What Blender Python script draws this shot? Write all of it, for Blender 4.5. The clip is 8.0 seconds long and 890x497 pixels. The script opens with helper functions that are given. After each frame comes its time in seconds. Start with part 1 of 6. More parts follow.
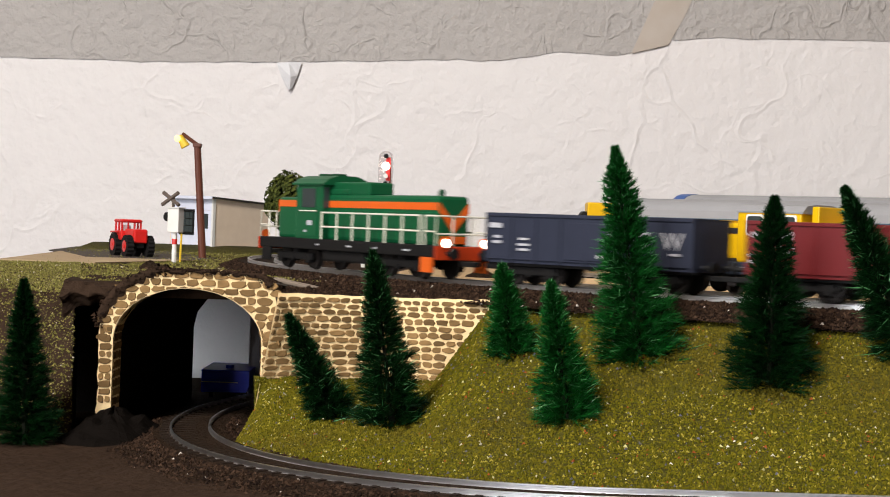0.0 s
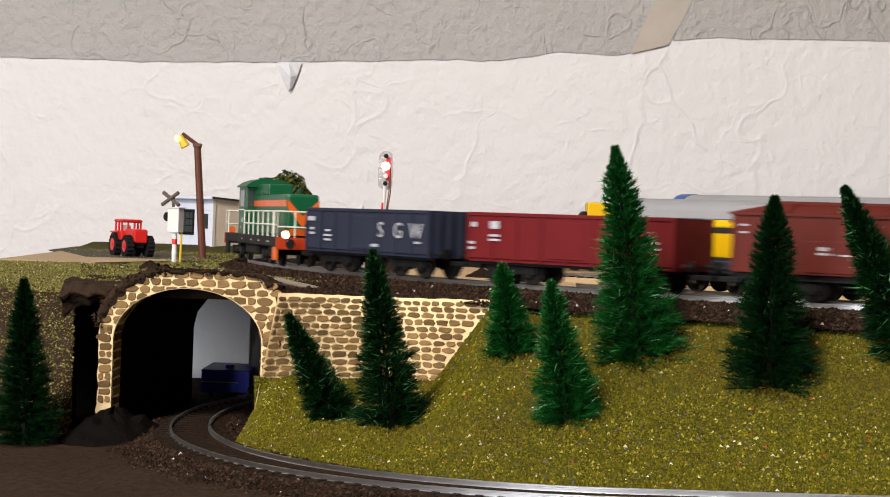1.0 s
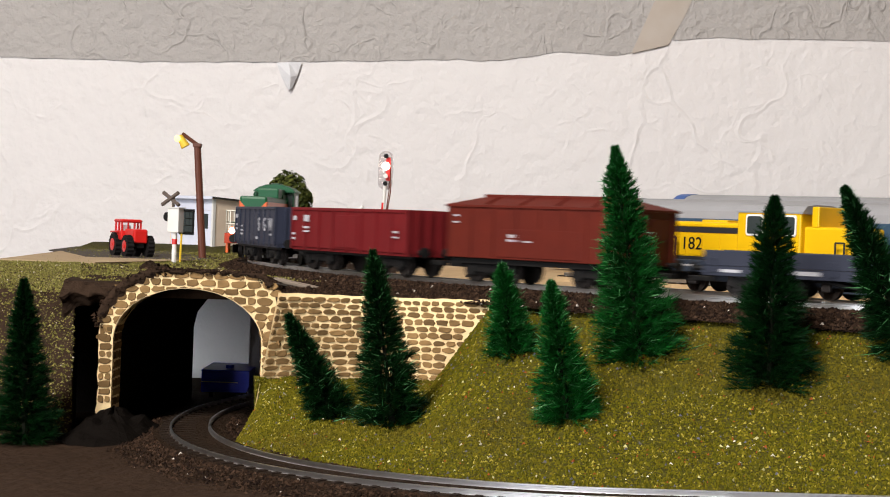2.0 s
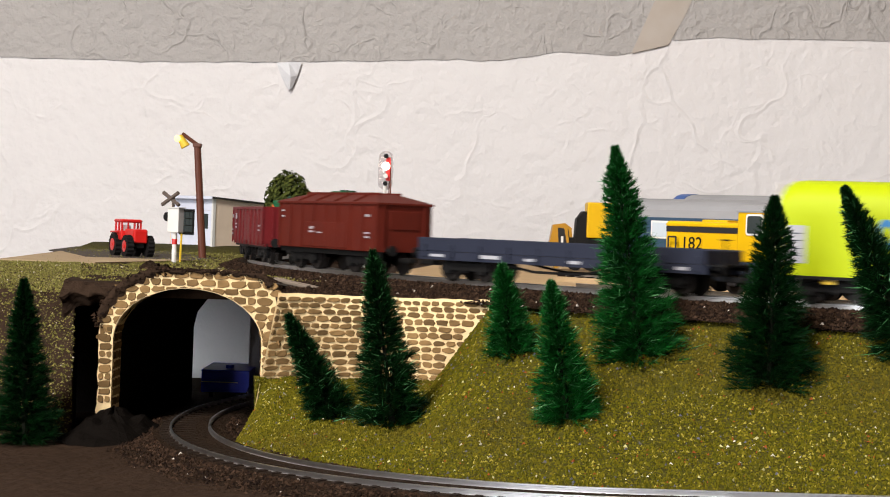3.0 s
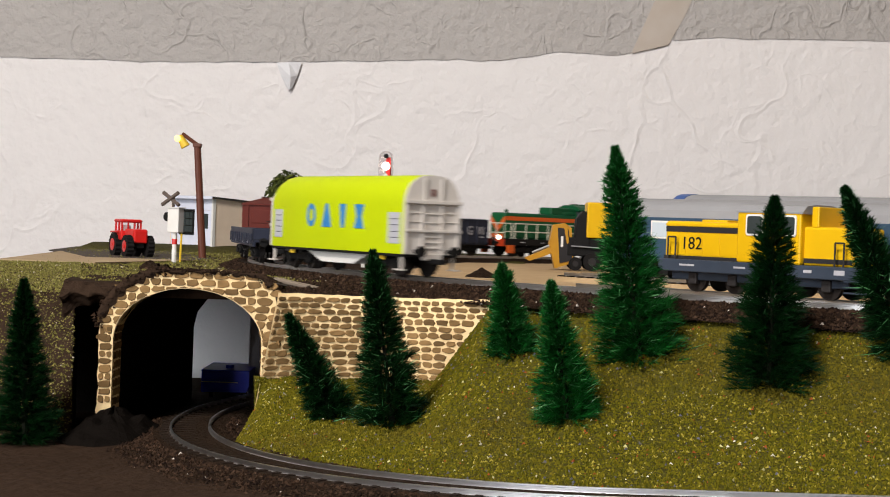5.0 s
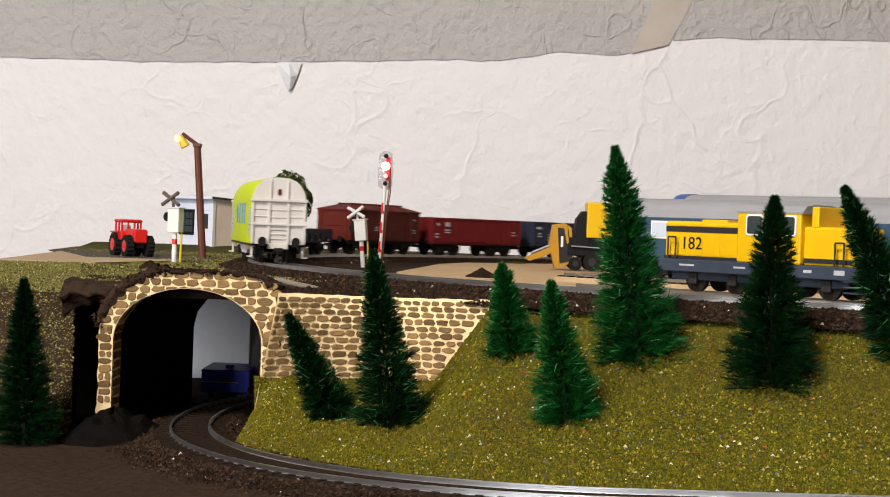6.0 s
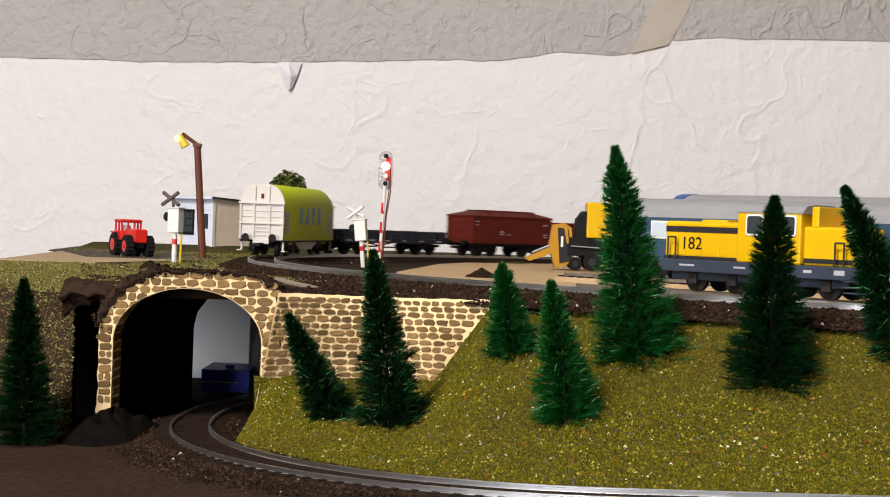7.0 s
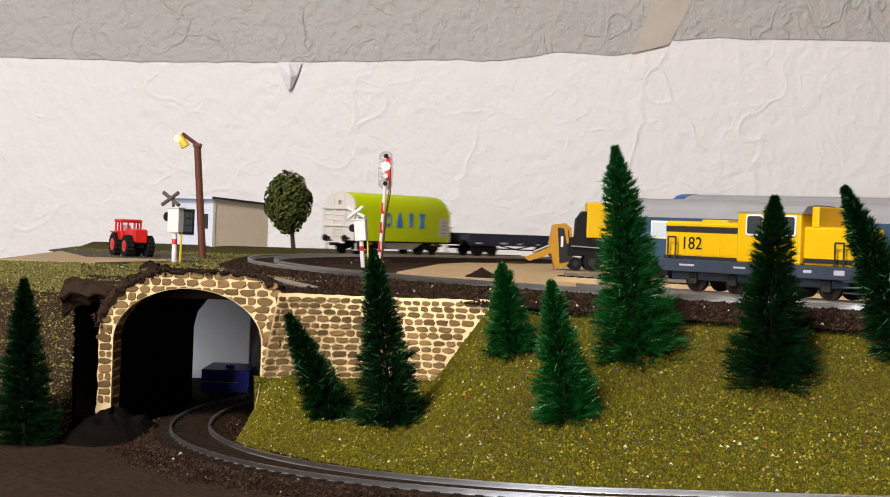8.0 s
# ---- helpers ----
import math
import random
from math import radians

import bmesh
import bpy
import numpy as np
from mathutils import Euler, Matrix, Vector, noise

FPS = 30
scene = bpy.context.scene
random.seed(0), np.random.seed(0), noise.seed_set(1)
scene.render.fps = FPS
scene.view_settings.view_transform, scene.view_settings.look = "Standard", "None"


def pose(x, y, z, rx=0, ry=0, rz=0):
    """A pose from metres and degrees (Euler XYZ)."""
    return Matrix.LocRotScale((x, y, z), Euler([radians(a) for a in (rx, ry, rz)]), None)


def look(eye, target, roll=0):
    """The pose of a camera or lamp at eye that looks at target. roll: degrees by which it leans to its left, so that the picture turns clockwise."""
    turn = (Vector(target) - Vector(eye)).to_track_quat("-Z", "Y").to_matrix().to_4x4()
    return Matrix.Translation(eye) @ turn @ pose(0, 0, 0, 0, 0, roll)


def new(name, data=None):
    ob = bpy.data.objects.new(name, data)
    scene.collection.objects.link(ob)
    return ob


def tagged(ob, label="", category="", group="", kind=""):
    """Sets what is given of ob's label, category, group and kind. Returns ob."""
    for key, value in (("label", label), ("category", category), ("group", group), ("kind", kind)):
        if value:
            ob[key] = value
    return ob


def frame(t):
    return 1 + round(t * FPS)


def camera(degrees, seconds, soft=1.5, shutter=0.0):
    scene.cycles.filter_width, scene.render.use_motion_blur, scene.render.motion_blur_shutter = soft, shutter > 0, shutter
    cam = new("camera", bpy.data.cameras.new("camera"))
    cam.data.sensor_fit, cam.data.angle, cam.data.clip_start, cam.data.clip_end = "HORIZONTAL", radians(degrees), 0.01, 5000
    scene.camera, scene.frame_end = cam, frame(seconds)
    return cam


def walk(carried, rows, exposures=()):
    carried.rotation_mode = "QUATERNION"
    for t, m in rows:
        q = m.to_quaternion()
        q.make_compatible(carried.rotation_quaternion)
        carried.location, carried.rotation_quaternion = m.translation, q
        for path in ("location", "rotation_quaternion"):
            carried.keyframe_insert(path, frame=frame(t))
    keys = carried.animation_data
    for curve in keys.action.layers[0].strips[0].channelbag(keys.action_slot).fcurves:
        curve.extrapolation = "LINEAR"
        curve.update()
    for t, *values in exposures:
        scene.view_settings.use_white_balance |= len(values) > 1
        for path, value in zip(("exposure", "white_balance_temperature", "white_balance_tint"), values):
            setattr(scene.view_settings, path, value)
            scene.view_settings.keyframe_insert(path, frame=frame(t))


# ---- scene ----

# ---- camera: it stands still on its support ----
cam = camera(31.37, 8.0, soft=1.05, shutter=0.8)
EYE = pose(0, 0, 0.0249, 90 - 0.815, 0, 0) @ pose(0, 0, 0, 0, 0, 2.208)
walk(cam, [(0.0, EYE), (8.0, EYE)], exposures=[(0.0, 0.0), (2.9, 0.06), (3.5, -0.15), (4.5, -0.17), (6.0, 0.0), (8.0, 0.0)])

# ---- light: a window behind the camera at the left, a warm lamp under the ceiling ----
world = bpy.data.worlds.new("room_light")
scene.world = world
world.use_nodes = True
world.node_tree.nodes["Background"].inputs[0].default_value = (0.75, 0.8, 0.9, 1)
world.node_tree.nodes["Background"].inputs[1].default_value = 0.15


def area(name, eye, target, sx, sy, power, col):
    data = bpy.data.lights.new(name, "AREA")
    data.shape, data.size, data.size_y, data.energy, data.color = "RECTANGLE", sx, sy, power, col
    ob = new(name, data)
    ob.matrix_world = look(eye, target)
    return ob

area("window_light", (-1.35, -1.93, 0.65), (0.0, 1.0, 0.0), 1.1, 1.6, 65, (0.96, 0.97, 1.0))
area("ceiling_light", (-0.75, -0.60, 1.68), (0.0, 1.2, 0.0), 0.5, 0.5, 90, (1.0, 0.93, 0.86))

# ---- track plan: a wide front curve, a tighter curve at the left, a straight behind ----
R, CX, CY, PS, PE = 0.4400, 0.3210, 1.0553, -2.3570, -3.9112
R2 = 0.6618                                     # the front curve's radius
CX2, CY2 = CX + (R - R2) * math.cos(PS), CY + (R - R2) * math.sin(PS)
START = 0.048
AX, AY = 0.005, 0.742          # where the sidings' direction is taken from
DX, DY = 0.700, -0.714         # along the sidings, towards the camera


def track(s, off=0.0):
    """Place and heading on the upper line, s metres along it, off metres outside its centre line."""
    ph = -(s + START) / R
    if ph > PS:
        a = PS + (ph - PS) * R / R2
        return CX2 + (R2 + off) * math.cos(a), CY2 + (R2 + off) * math.sin(a), a - math.pi / 2
    a = max(ph, PE)
    ex = (ph - a) * R
    x = CX + (R + off) * math.cos(a) - math.sin(a) * ex
    y = CY + (R + off) * math.sin(a) + math.cos(a) * ex
    return x, y, a - math.pi / 2


def straight(along, inside):
    """A point beside the front straight: metres along it and metres inside the loop."""
    return AX + along * DX - inside * DY, AY + along * DY + inside * DX


def low(l, off=0.0):
    """The lower line: l metres along it towards the tunnel, off metres outside (towards the camera)."""
    a0 = -1.768
    a = a0 - max(l, 0) / 0.2143
    ex = max(-l, 0)
    x = 0.105 + (0.2143 + off) * math.cos(a) - math.sin(a) * ex
    y = 0.7143 + (0.2143 + off) * math.sin(a) + math.cos(a) * ex
    return x, y, a - math.pi / 2


def low_z(x):
    return -0.0604 + 0.042 * x


def wall_plan(q):
    """The retaining wall's foot line from its right end (0) to the tunnel mouth (1)."""
    return 0.0205 - 0.0920 * q, 0.6925 - 0.0045 * q + 0.0180 * math.sin(math.pi * min(max(q, 0), 1)) ** 0.9


def slope(s, v):
    """The grassy bank: s along the upper line, v from its top (0) to its foot (1)."""
    zt = float(np.interp(s, [0.70, 0.80, 0.90, 0.930, 0.972, 1.06, 1.10], [-0.0068, -0.0068, -0.0085, -0.0105, -0.0445, -0.0450, -0.0440]))
    xt, yt, _ = track(s, float(np.interp(s, [0.90, 0.93], [0.026, 0.030])))
    if s > 0.90:
        zt += 0.0016 * noise.noise((s * 70, 2.0, 0)) * min(1.0, max(0.0, (s - 0.96) / 0.02))
        k = min(1.0, (s - 0.90) / 0.03)
        xw, yw = wall_plan((s - 0.93) / 0.17)
        lean = 0.0062 * max(0.0, (s - 0.93) / 0.17) ** 2
        xt, yt = xt + (xw - lean - xt) * k, yt + (yw - 0.0015 - yt) * k
    xb, yb, _ = low(s - 0.87, -0.0135)
    if s > 1.085:
        k = min(1.0, (s - 1.085) / 0.015)
        xb, yb = xb + (-0.0800 - xb) * k, yb + (0.689 - yb) * k
    w = v + 0.10 * math.sin(math.pi * v) * float(np.interp(s, [0.86, 0.97], [1, 0]))
    x, y = xt + (xb - xt) * v, yt + (yb - yt) * v
    zb = low_z(xb) - 0.003
    z = zt + (zb - zt) * w
    z += 0.0022 * noise.noise((x * 45, y * 45, 3.0)) * math.sin(math.pi * min(1, max(v, 0) * 1.02))
    z += 0.0010 * noise.noise((x * 130, y * 130, 6.0)) * math.sin(math.pi * min(1, max(v, 0) * 1.02))
    return x, y, z

# ---- materials ----
def mat(name, c1, c2=None, scale=300.0, rough=0.6, bump=0.0, metal=0.0, stain=0.0, island=False, emit=0.0, spread=0.25, coat=0.0, bscale=None, spec=None):
    """Two colours mixed by a fine and a coarse noise; bump in metres; island: each loose piece takes its own mix."""
    m = bpy.data.materials.new(name)
    m.use_nodes = True
    nt = m.node_tree
    nd, ln = nt.nodes, nt.links
    b = nd["Principled BSDF"]
    c2 = c2 or tuple(v * 0.75 for v in c1)
    co = nd.new("ShaderNodeTexCoord")
    n1 = nd.new("ShaderNodeTexNoise")
    n1.inputs["Scale"].default_value, n1.inputs["Detail"].default_value = scale, 4.0
    ln.new(co.outputs["Object"], n1.inputs["Vector"])
    n2 = nd.new("ShaderNodeTexNoise")
    n2.inputs["Scale"].default_value, n2.inputs["Detail"].default_value = scale / 9, 3.0
    ln.new(co.outputs["Object"], n2.inputs["Vector"])
    ramp = nd.new("ShaderNodeMapRange")
    ramp.inputs["From Min"].default_value, ramp.inputs["From Max"].default_value = 0.5 - spread, 0.5 + spread
    add = nd.new("ShaderNodeMath")
    add.operation = "MULTIPLY_ADD"
    add.inputs[1].default_value = 0.6
    half = nd.new("ShaderNodeMath")
    half.operation = "MULTIPLY"
    half.inputs[1].default_value = 0.4
    ln.new(n2.outputs["Fac"], half.inputs[0])
    ln.new(n1.outputs["Fac"], add.inputs[0])
    ln.new(half.outputs[0], add.inputs[2])
    ln.new(add.outputs[0], ramp.inputs["Value"])
    mix = nd.new("ShaderNodeMix")
    mix.data_type = "RGBA"
    mix.inputs["A"].default_value, mix.inputs["B"].default_value = (*c1, 1), (*c2, 1)
    if island:
        geo = nd.new("ShaderNodeNewGeometry")
        ln.new(geo.outputs["Random Per Island"], mix.inputs["Factor"])
    else:
        ln.new(ramp.outputs["Result"], mix.inputs["Factor"])
    out = mix.outputs["Result"]
    if stain:
        obj = nd.new("ShaderNodeObjectInfo")
        hsv = nd.new("ShaderNodeHueSaturation")
        mr = nd.new("ShaderNodeMapRange")
        mr.inputs["To Min"].default_value, mr.inputs["To Max"].default_value = 1 - stain, 1 + stain
        ln.new(obj.outputs["Random"], mr.inputs["Value"])
        ln.new(mr.outputs["Result"], hsv.inputs["Value"])
        ln.new(out, hsv.inputs["Color"])
        out = hsv.outputs["Color"]
    ln.new(out, b.inputs["Base Color"])
    rr = nd.new("ShaderNodeMapRange")
    rr.inputs["To Min"].default_value, rr.inputs["To Max"].default_value = max(0.05, rough - 0.1), min(1, rough + 0.1)
    ln.new(n2.outputs["Fac"], rr.inputs["Value"])
    ln.new(rr.outputs["Result"], b.inputs["Roughness"])
    b.inputs["Metallic"].default_value = metal
    b.inputs["Coat Weight"].default_value = coat
    if spec is not None:
        b.inputs["Specular IOR Level"].default_value = spec
    elif rough > 0.75:
        b.inputs["Specular IOR Level"].default_value = 0.2
    if bump:
        bp = nd.new("ShaderNodeBump")
        bp.inputs["Strength"].default_value, bp.inputs["Distance"].default_value = 1.0, bump
        if bscale:
            n3 = nd.new("ShaderNodeTexNoise")
            n3.inputs["Scale"].default_value, n3.inputs["Detail"].default_value = bscale, 4.0
            ln.new(co.outputs["Object"], n3.inputs["Vector"])
            ln.new(n3.outputs["Fac"], bp.inputs["Height"])
        else:
            ln.new(n1.outputs["Fac"], bp.inputs["Height"])
        ln.new(bp.outputs["Normal"], b.inputs["Normal"])
    if emit:
        b.inputs["Emission Color"].default_value = (*c1, 1)
        b.inputs["Emission Strength"].default_value = emit
    return m


def flecks(name, stops, rough=0.85, patch=None):
    """A colour for each loose piece, drawn from a list of (share, colour)."""
    m = bpy.data.materials.new(name)
    m.use_nodes = True
    nd, ln = m.node_tree.nodes, m.node_tree.links
    geo = nd.new("ShaderNodeNewGeometry")
    rp = nd.new("ShaderNodeValToRGB")
    rp.color_ramp.interpolation = "CONSTANT"
    el = rp.color_ramp.elements
    while len(el) < len(stops):
        el.new(0.5)
    at = 0.0
    for e, (share, col) in zip(el, stops):
        e.position, e.color = at, (*col, 1)
        at += share
    ln.new(geo.outputs["Random Per Island"], rp.inputs["Fac"])
    out = rp.outputs["Color"]
    if patch:
        co = nd.new("ShaderNodeTexCoord")
        nz = nd.new("ShaderNodeTexNoise")
        nz.inputs["Scale"].default_value, nz.inputs["Detail"].default_value = 26.0, 4.0
        ln.new(co.outputs["Object"], nz.inputs["Vector"])
        mr = nd.new("ShaderNodeMapRange")
        mr.inputs["From Min"].default_value, mr.inputs["From Max"].default_value = 0.48, 0.70
        mr.inputs["To Max"].default_value = 0.6
        ln.new(nz.outputs["Fac"], mr.inputs["Value"])
        mx = nd.new("ShaderNodeMix")
        mx.data_type = "RGBA"
        mx.inputs["B"].default_value = (*patch, 1)
        ln.new(mr.outputs["Result"], mx.inputs["Factor"])
        ln.new(out, mx.inputs["A"])
        out = mx.outputs["Result"]
    ln.new(out, nd["Principled BSDF"].inputs["Base Color"])
    nd["Principled BSDF"].inputs["Roughness"].default_value = rough
    nd["Principled BSDF"].inputs["Specular IOR Level"].default_value = 0.08
    return m


def paper_mat(name, c1, c2, crease, depth, sc, width=0.06, fine=0.0):
    """Embossed, crumpled wallpaper: long creases, fine grain and faint stains."""
    m = bpy.data.materials.new(name)
    m.use_nodes = True
    nd, ln = m.node_tree.nodes, m.node_tree.links
    b = nd["Principled BSDF"]
    co = nd.new("ShaderNodeTexCoord")
    warp = nd.new("ShaderNodeTexNoise")
    warp.inputs["Scale"].default_value, warp.inputs["Detail"].default_value = sc * 0.9, 2.5
    ln.new(co.outputs["Object"], warp.inputs["Vector"])
    mixv = nd.new("ShaderNodeMix")
    mixv.data_type = "VECTOR"
    mixv.inputs["Factor"].default_value = 0.16
    ln.new(co.outputs["Object"], mixv.inputs["A"])
    ln.new(warp.outputs["Color"], mixv.inputs["B"])
    vor = nd.new("ShaderNodeTexVoronoi")
    vor.feature = "DISTANCE_TO_EDGE"
    vor.inputs["Scale"].default_value = sc
    ln.new(mixv.outputs["Result"], vor.inputs["Vector"])
    edge = nd.new("ShaderNodeMapRange")
    edge.inputs["From Max"].default_value = width
    edge.inputs["To Min"].default_value, edge.inputs["To Max"].default_value = 1.0, 0.0
    ln.new(vor.outputs["Distance"], edge.inputs["Value"])
    gate = nd.new("ShaderNodeTexNoise")
    gate.inputs["Scale"].default_value = sc * 0.55
    ln.new(co.outputs["Object"], gate.inputs["Vector"])
    gr = nd.new("ShaderNodeMapRange")
    gr.inputs["From Min"].default_value, gr.inputs["From Max"].default_value = 0.40, 0.62
    ln.new(gate.outputs["Fac"], gr.inputs["Value"])
    mul = nd.new("ShaderNodeMath")
    mul.operation = "MULTIPLY"
    ln.new(edge.outputs["Result"], mul.inputs[0])
    ln.new(gr.outputs["Result"], mul.inputs[1])
    grain = nd.new("ShaderNodeTexNoise")
    grain.inputs["Scale"].default_value, grain.inputs["Detail"].default_value = sc * 6, 6.0
    ln.new(co.outputs["Object"], grain.inputs["Vector"])
    hh = nd.new("ShaderNodeMath")
    hh.operation = "MULTIPLY_ADD"
    hh.inputs[1].default_value = crease
    gs = nd.new("ShaderNodeMath")
    gs.operation = "MULTIPLY"
    gs.inputs[1].default_value = 0.5
    ln.new(grain.outputs["Fac"], gs.inputs[0])
    ln.new(mul.outputs[0], hh.inputs[0])
    ln.new(gs.outputs[0], hh.inputs[2])
    # embossed dents: a second, finer net of short creases
    vor2 = nd.new("ShaderNodeTexVoronoi")
    vor2.feature = "DISTANCE_TO_EDGE"
    vor2.inputs["Scale"].default_value = sc * 2.6
    ln.new(mixv.outputs["Result"], vor2.inputs["Vector"])
    edge2 = nd.new("ShaderNodeMapRange")
    edge2.inputs["From Max"].default_value = width * 1.6
    edge2.inputs["To Min"].default_value, edge2.inputs["To Max"].default_value = fine, 0.0
    ln.new(vor2.outputs["Distance"], edge2.inputs["Value"])
    gate2 = nd.new("ShaderNodeTexNoise")
    gate2.inputs["Scale"].default_value = sc * 1.7
    ln.new(co.outputs["Object"], gate2.inputs["Vector"])
    gr2 = nd.new("ShaderNodeMapRange")
    gr2.inputs["From Min"].default_value, gr2.inputs["From Max"].default_value = 0.47, 0.62
    ln.new(gate2.outputs["Fac"], gr2.inputs["Value"])
    dents = nd.new("ShaderNodeMath")
    dents.operation = "MULTIPLY_ADD"
    ln.new(edge2.outputs["Result"], dents.inputs[0])
    ln.new(gr2.outputs["Result"], dents.inputs[1])
    ln.new(hh.outputs[0], dents.inputs[2])
    bp = nd.new("ShaderNodeBump")
    bp.inputs["Strength"].default_value, bp.inputs["Distance"].default_value = 1.0, depth
    ln.new(dents.outputs[0], bp.inputs["Height"])
    ln.new(bp.outputs["Normal"], b.inputs["Normal"])
    st = nd.new("ShaderNodeTexNoise")
    st.inputs["Scale"].default_value, st.inputs["Detail"].default_value = 5.0, 3.0
    ln.new(co.outputs["Object"], st.inputs["Vector"])
    mix = nd.new("ShaderNodeMix")
    mix.data_type = "RGBA"
    mix.inputs["A"].default_value, mix.inputs["B"].default_value = (*c1, 1), (*c2, 1)
    ln.new(st.outputs["Fac"], mix.inputs["Factor"])
    ln.new(mix.outputs["Result"], b.inputs["Base Color"])
    b.inputs["Roughness"].default_value = 0.7
    return m

WALL = paper_mat("white_wallpaper", (0.90, 0.87, 0.86), (0.87, 0.83, 0.82), 0.105, 0.0085, 9.0, 0.045, 0.055)
BAND = paper_mat("grey_band", (0.53, 0.50, 0.48), (0.46, 0.43, 0.41), 0.13, 0.0110, 14.0, 0.050, 0.07)
PAPER = paper_mat("crumpled_paper", (0.88, 0.88, 0.90), (0.80, 0.80, 0.83), 0.08, 0.0015, 40.0)
ROOM = mat("room_plaster", (0.19, 0.17, 0.155), (0.16, 0.14, 0.125), 8, 0.9)
FLOORM = mat("room_floor", (0.25, 0.17, 0.11), (0.18, 0.12, 0.08), 10, 0.7)
PLY = mat("plywood", (0.52, 0.37, 0.20), (0.42, 0.28, 0.14), 60, 0.7, 0.0004)
SAND = mat("sand_board", (0.55, 0.39, 0.22), (0.40, 0.27, 0.14), 90, 0.85, 0.0006)
EARTH = mat("brown_earth", (0.044, 0.027, 0.018), (0.023, 0.014, 0.009), 220, 0.95, 0.002, spec=0.04)
BALLAST = mat("dark_ballast", (0.036, 0.022, 0.014), (0.015, 0.010, 0.007), 500, 0.9, 0.003, spec=0.03)
STONES = flecks("ballast_grains", [(0.38, (0.022, 0.012, 0.007)), (0.3, (0.036, 0.020, 0.012)), (0.22, (0.011, 0.006, 0.004)), (0.095, (0.060, 0.035, 0.022)), (0.005, (0.5, 0.45, 0.4))])
TURF = mat("grass_mat", (0.09, 0.078, 0.006), (0.036, 0.033, 0.004), 350, 0.95, 0.003)
GRASS = flecks("grass_flock", [(0.34, (0.088, 0.078, 0.004)), (0.29, (0.112, 0.095, 0.005)), (0.20, (0.055, 0.054, 0.004)), (0.095, (0.150, 0.122, 0.009)), (0.042, (0.30, 0.25, 0.04)), (0.009, (0.24, 0.06, 0.015)), (0.010, (0.10, 0.10, 0.13)), (0.010, (0.46, 0.43, 0.20)), (0.004, (0.6, 0.56, 0.46))], patch=(0.085, 0.062, 0.008))
DRYG = flecks("dry_flock", [(0.45, (0.125, 0.118, 0.030)), (0.28, (0.18, 0.16, 0.042)), (0.19, (0.075, 0.056, 0.026)), (0.07, (0.26, 0.23, 0.09)), (0.01, (0.5, 0.45, 0.38))])
MORTAR = mat("cream_mortar", (0.90, 0.70, 0.40), (0.78, 0.57, 0.30), 160, 0.85, 0.0006)
STONE = mat("brown_stone", (0.265, 0.160, 0.066), (0.155, 0.092, 0.036), 200, 0.85, 0.0006, stain=0.4)
RAIL = mat("nickel_rail", (0.86, 0.86, 0.87), (0.70, 0.69, 0.68), 200, 0.32, metal=1.0)
SLEEPER = mat("black_sleeper", (0.018, 0.012, 0.009), (0.026, 0.018, 0.013), 500, 0.85, spec=0.05)
BLACK = mat("black_plastic", (0.007, 0.007, 0.008), (0.012, 0.011, 0.010), 400, 0.6, spec=0.15)
# near-black colour stands in for shade in and beside the tunnel
TUNNEL = mat("tunnel_shade_black", (0.0045, 0.0035, 0.003), (0.007, 0.0055, 0.0045), 200, 0.95, 0.001, spec=0.02)
WHEEL = mat("dark_wheel", (0.015, 0.013, 0.012), (0.025, 0.020, 0.018), 300, 0.5, spec=0.2)
GREEN = mat("loco_green", (0.004, 0.088, 0.031), (0.005, 0.072, 0.027), 120, 0.42, spec=0.3)
DGREEN = mat("loco_dark_green", (0.010, 0.055, 0.026), (0.008, 0.045, 0.02), 120, 0.45, spec=0.25)
ORANGE = mat("loco_orange", (0.68, 0.115, 0.010), (0.60, 0.10, 0.012), 150, 0.4)
REDO = mat("orange_red_paint", (0.42, 0.040, 0.008), (0.34, 0.032, 0.008), 150, 0.45, spec=0.25)
CREAM = mat("cream_railing", (0.78, 0.75, 0.64), (0.68, 0.65, 0.54), 300, 0.5)
GLASS = mat("dark_glass", (0.03, 0.04, 0.04), (0.05, 0.06, 0.06), 60, 0.12)
LAMPW = mat("lit_lamp_white", (1.0, 0.80, 0.68), emit=9.0)
LAMPR = mat("lit_lamp_red", (1.0, 0.10, 0.06), emit=3.0)
SLATE = mat("slate_grey_paint", (0.028, 0.032, 0.054), (0.020, 0.024, 0.040), 150, 0.55, spec=0.2)
OXIDE = mat("oxide_red_paint", (0.150, 0.011, 0.013), (0.115, 0.009, 0.011), 150, 0.55, spec=0.2)
RUST = mat("brown_red_paint", (0.112, 0.014, 0.007), (0.080, 0.010, 0.006), 150, 0.6, spec=0.2)
PRINT = mat("white_print", (0.50, 0.50, 0.53), (0.38, 0.38, 0.42), 400, 0.6)
LIME = mat("lime_tarpaulin", (0.46, 0.56, 0.001), (0.41, 0.50, 0.001), 40, 0.55, 0.0004, bscale=70)
LIME.node_tree.nodes["Principled BSDF"].inputs["Specular IOR Level"].default_value = 0.2
BLUEP = mat("blue_print", (0.03, 0.22, 0.52), (0.03, 0.18, 0.45), 200, 0.5)
OFFW = mat("offwhite_steel", (0.62, 0.58, 0.54), (0.52, 0.47, 0.42), 130, 0.5, 0.0001)
YEL = mat("signal_yellow_paint", (0.74, 0.44, 0.003), (0.66, 0.39, 0.003), 120, 0.42, spec=0.3)
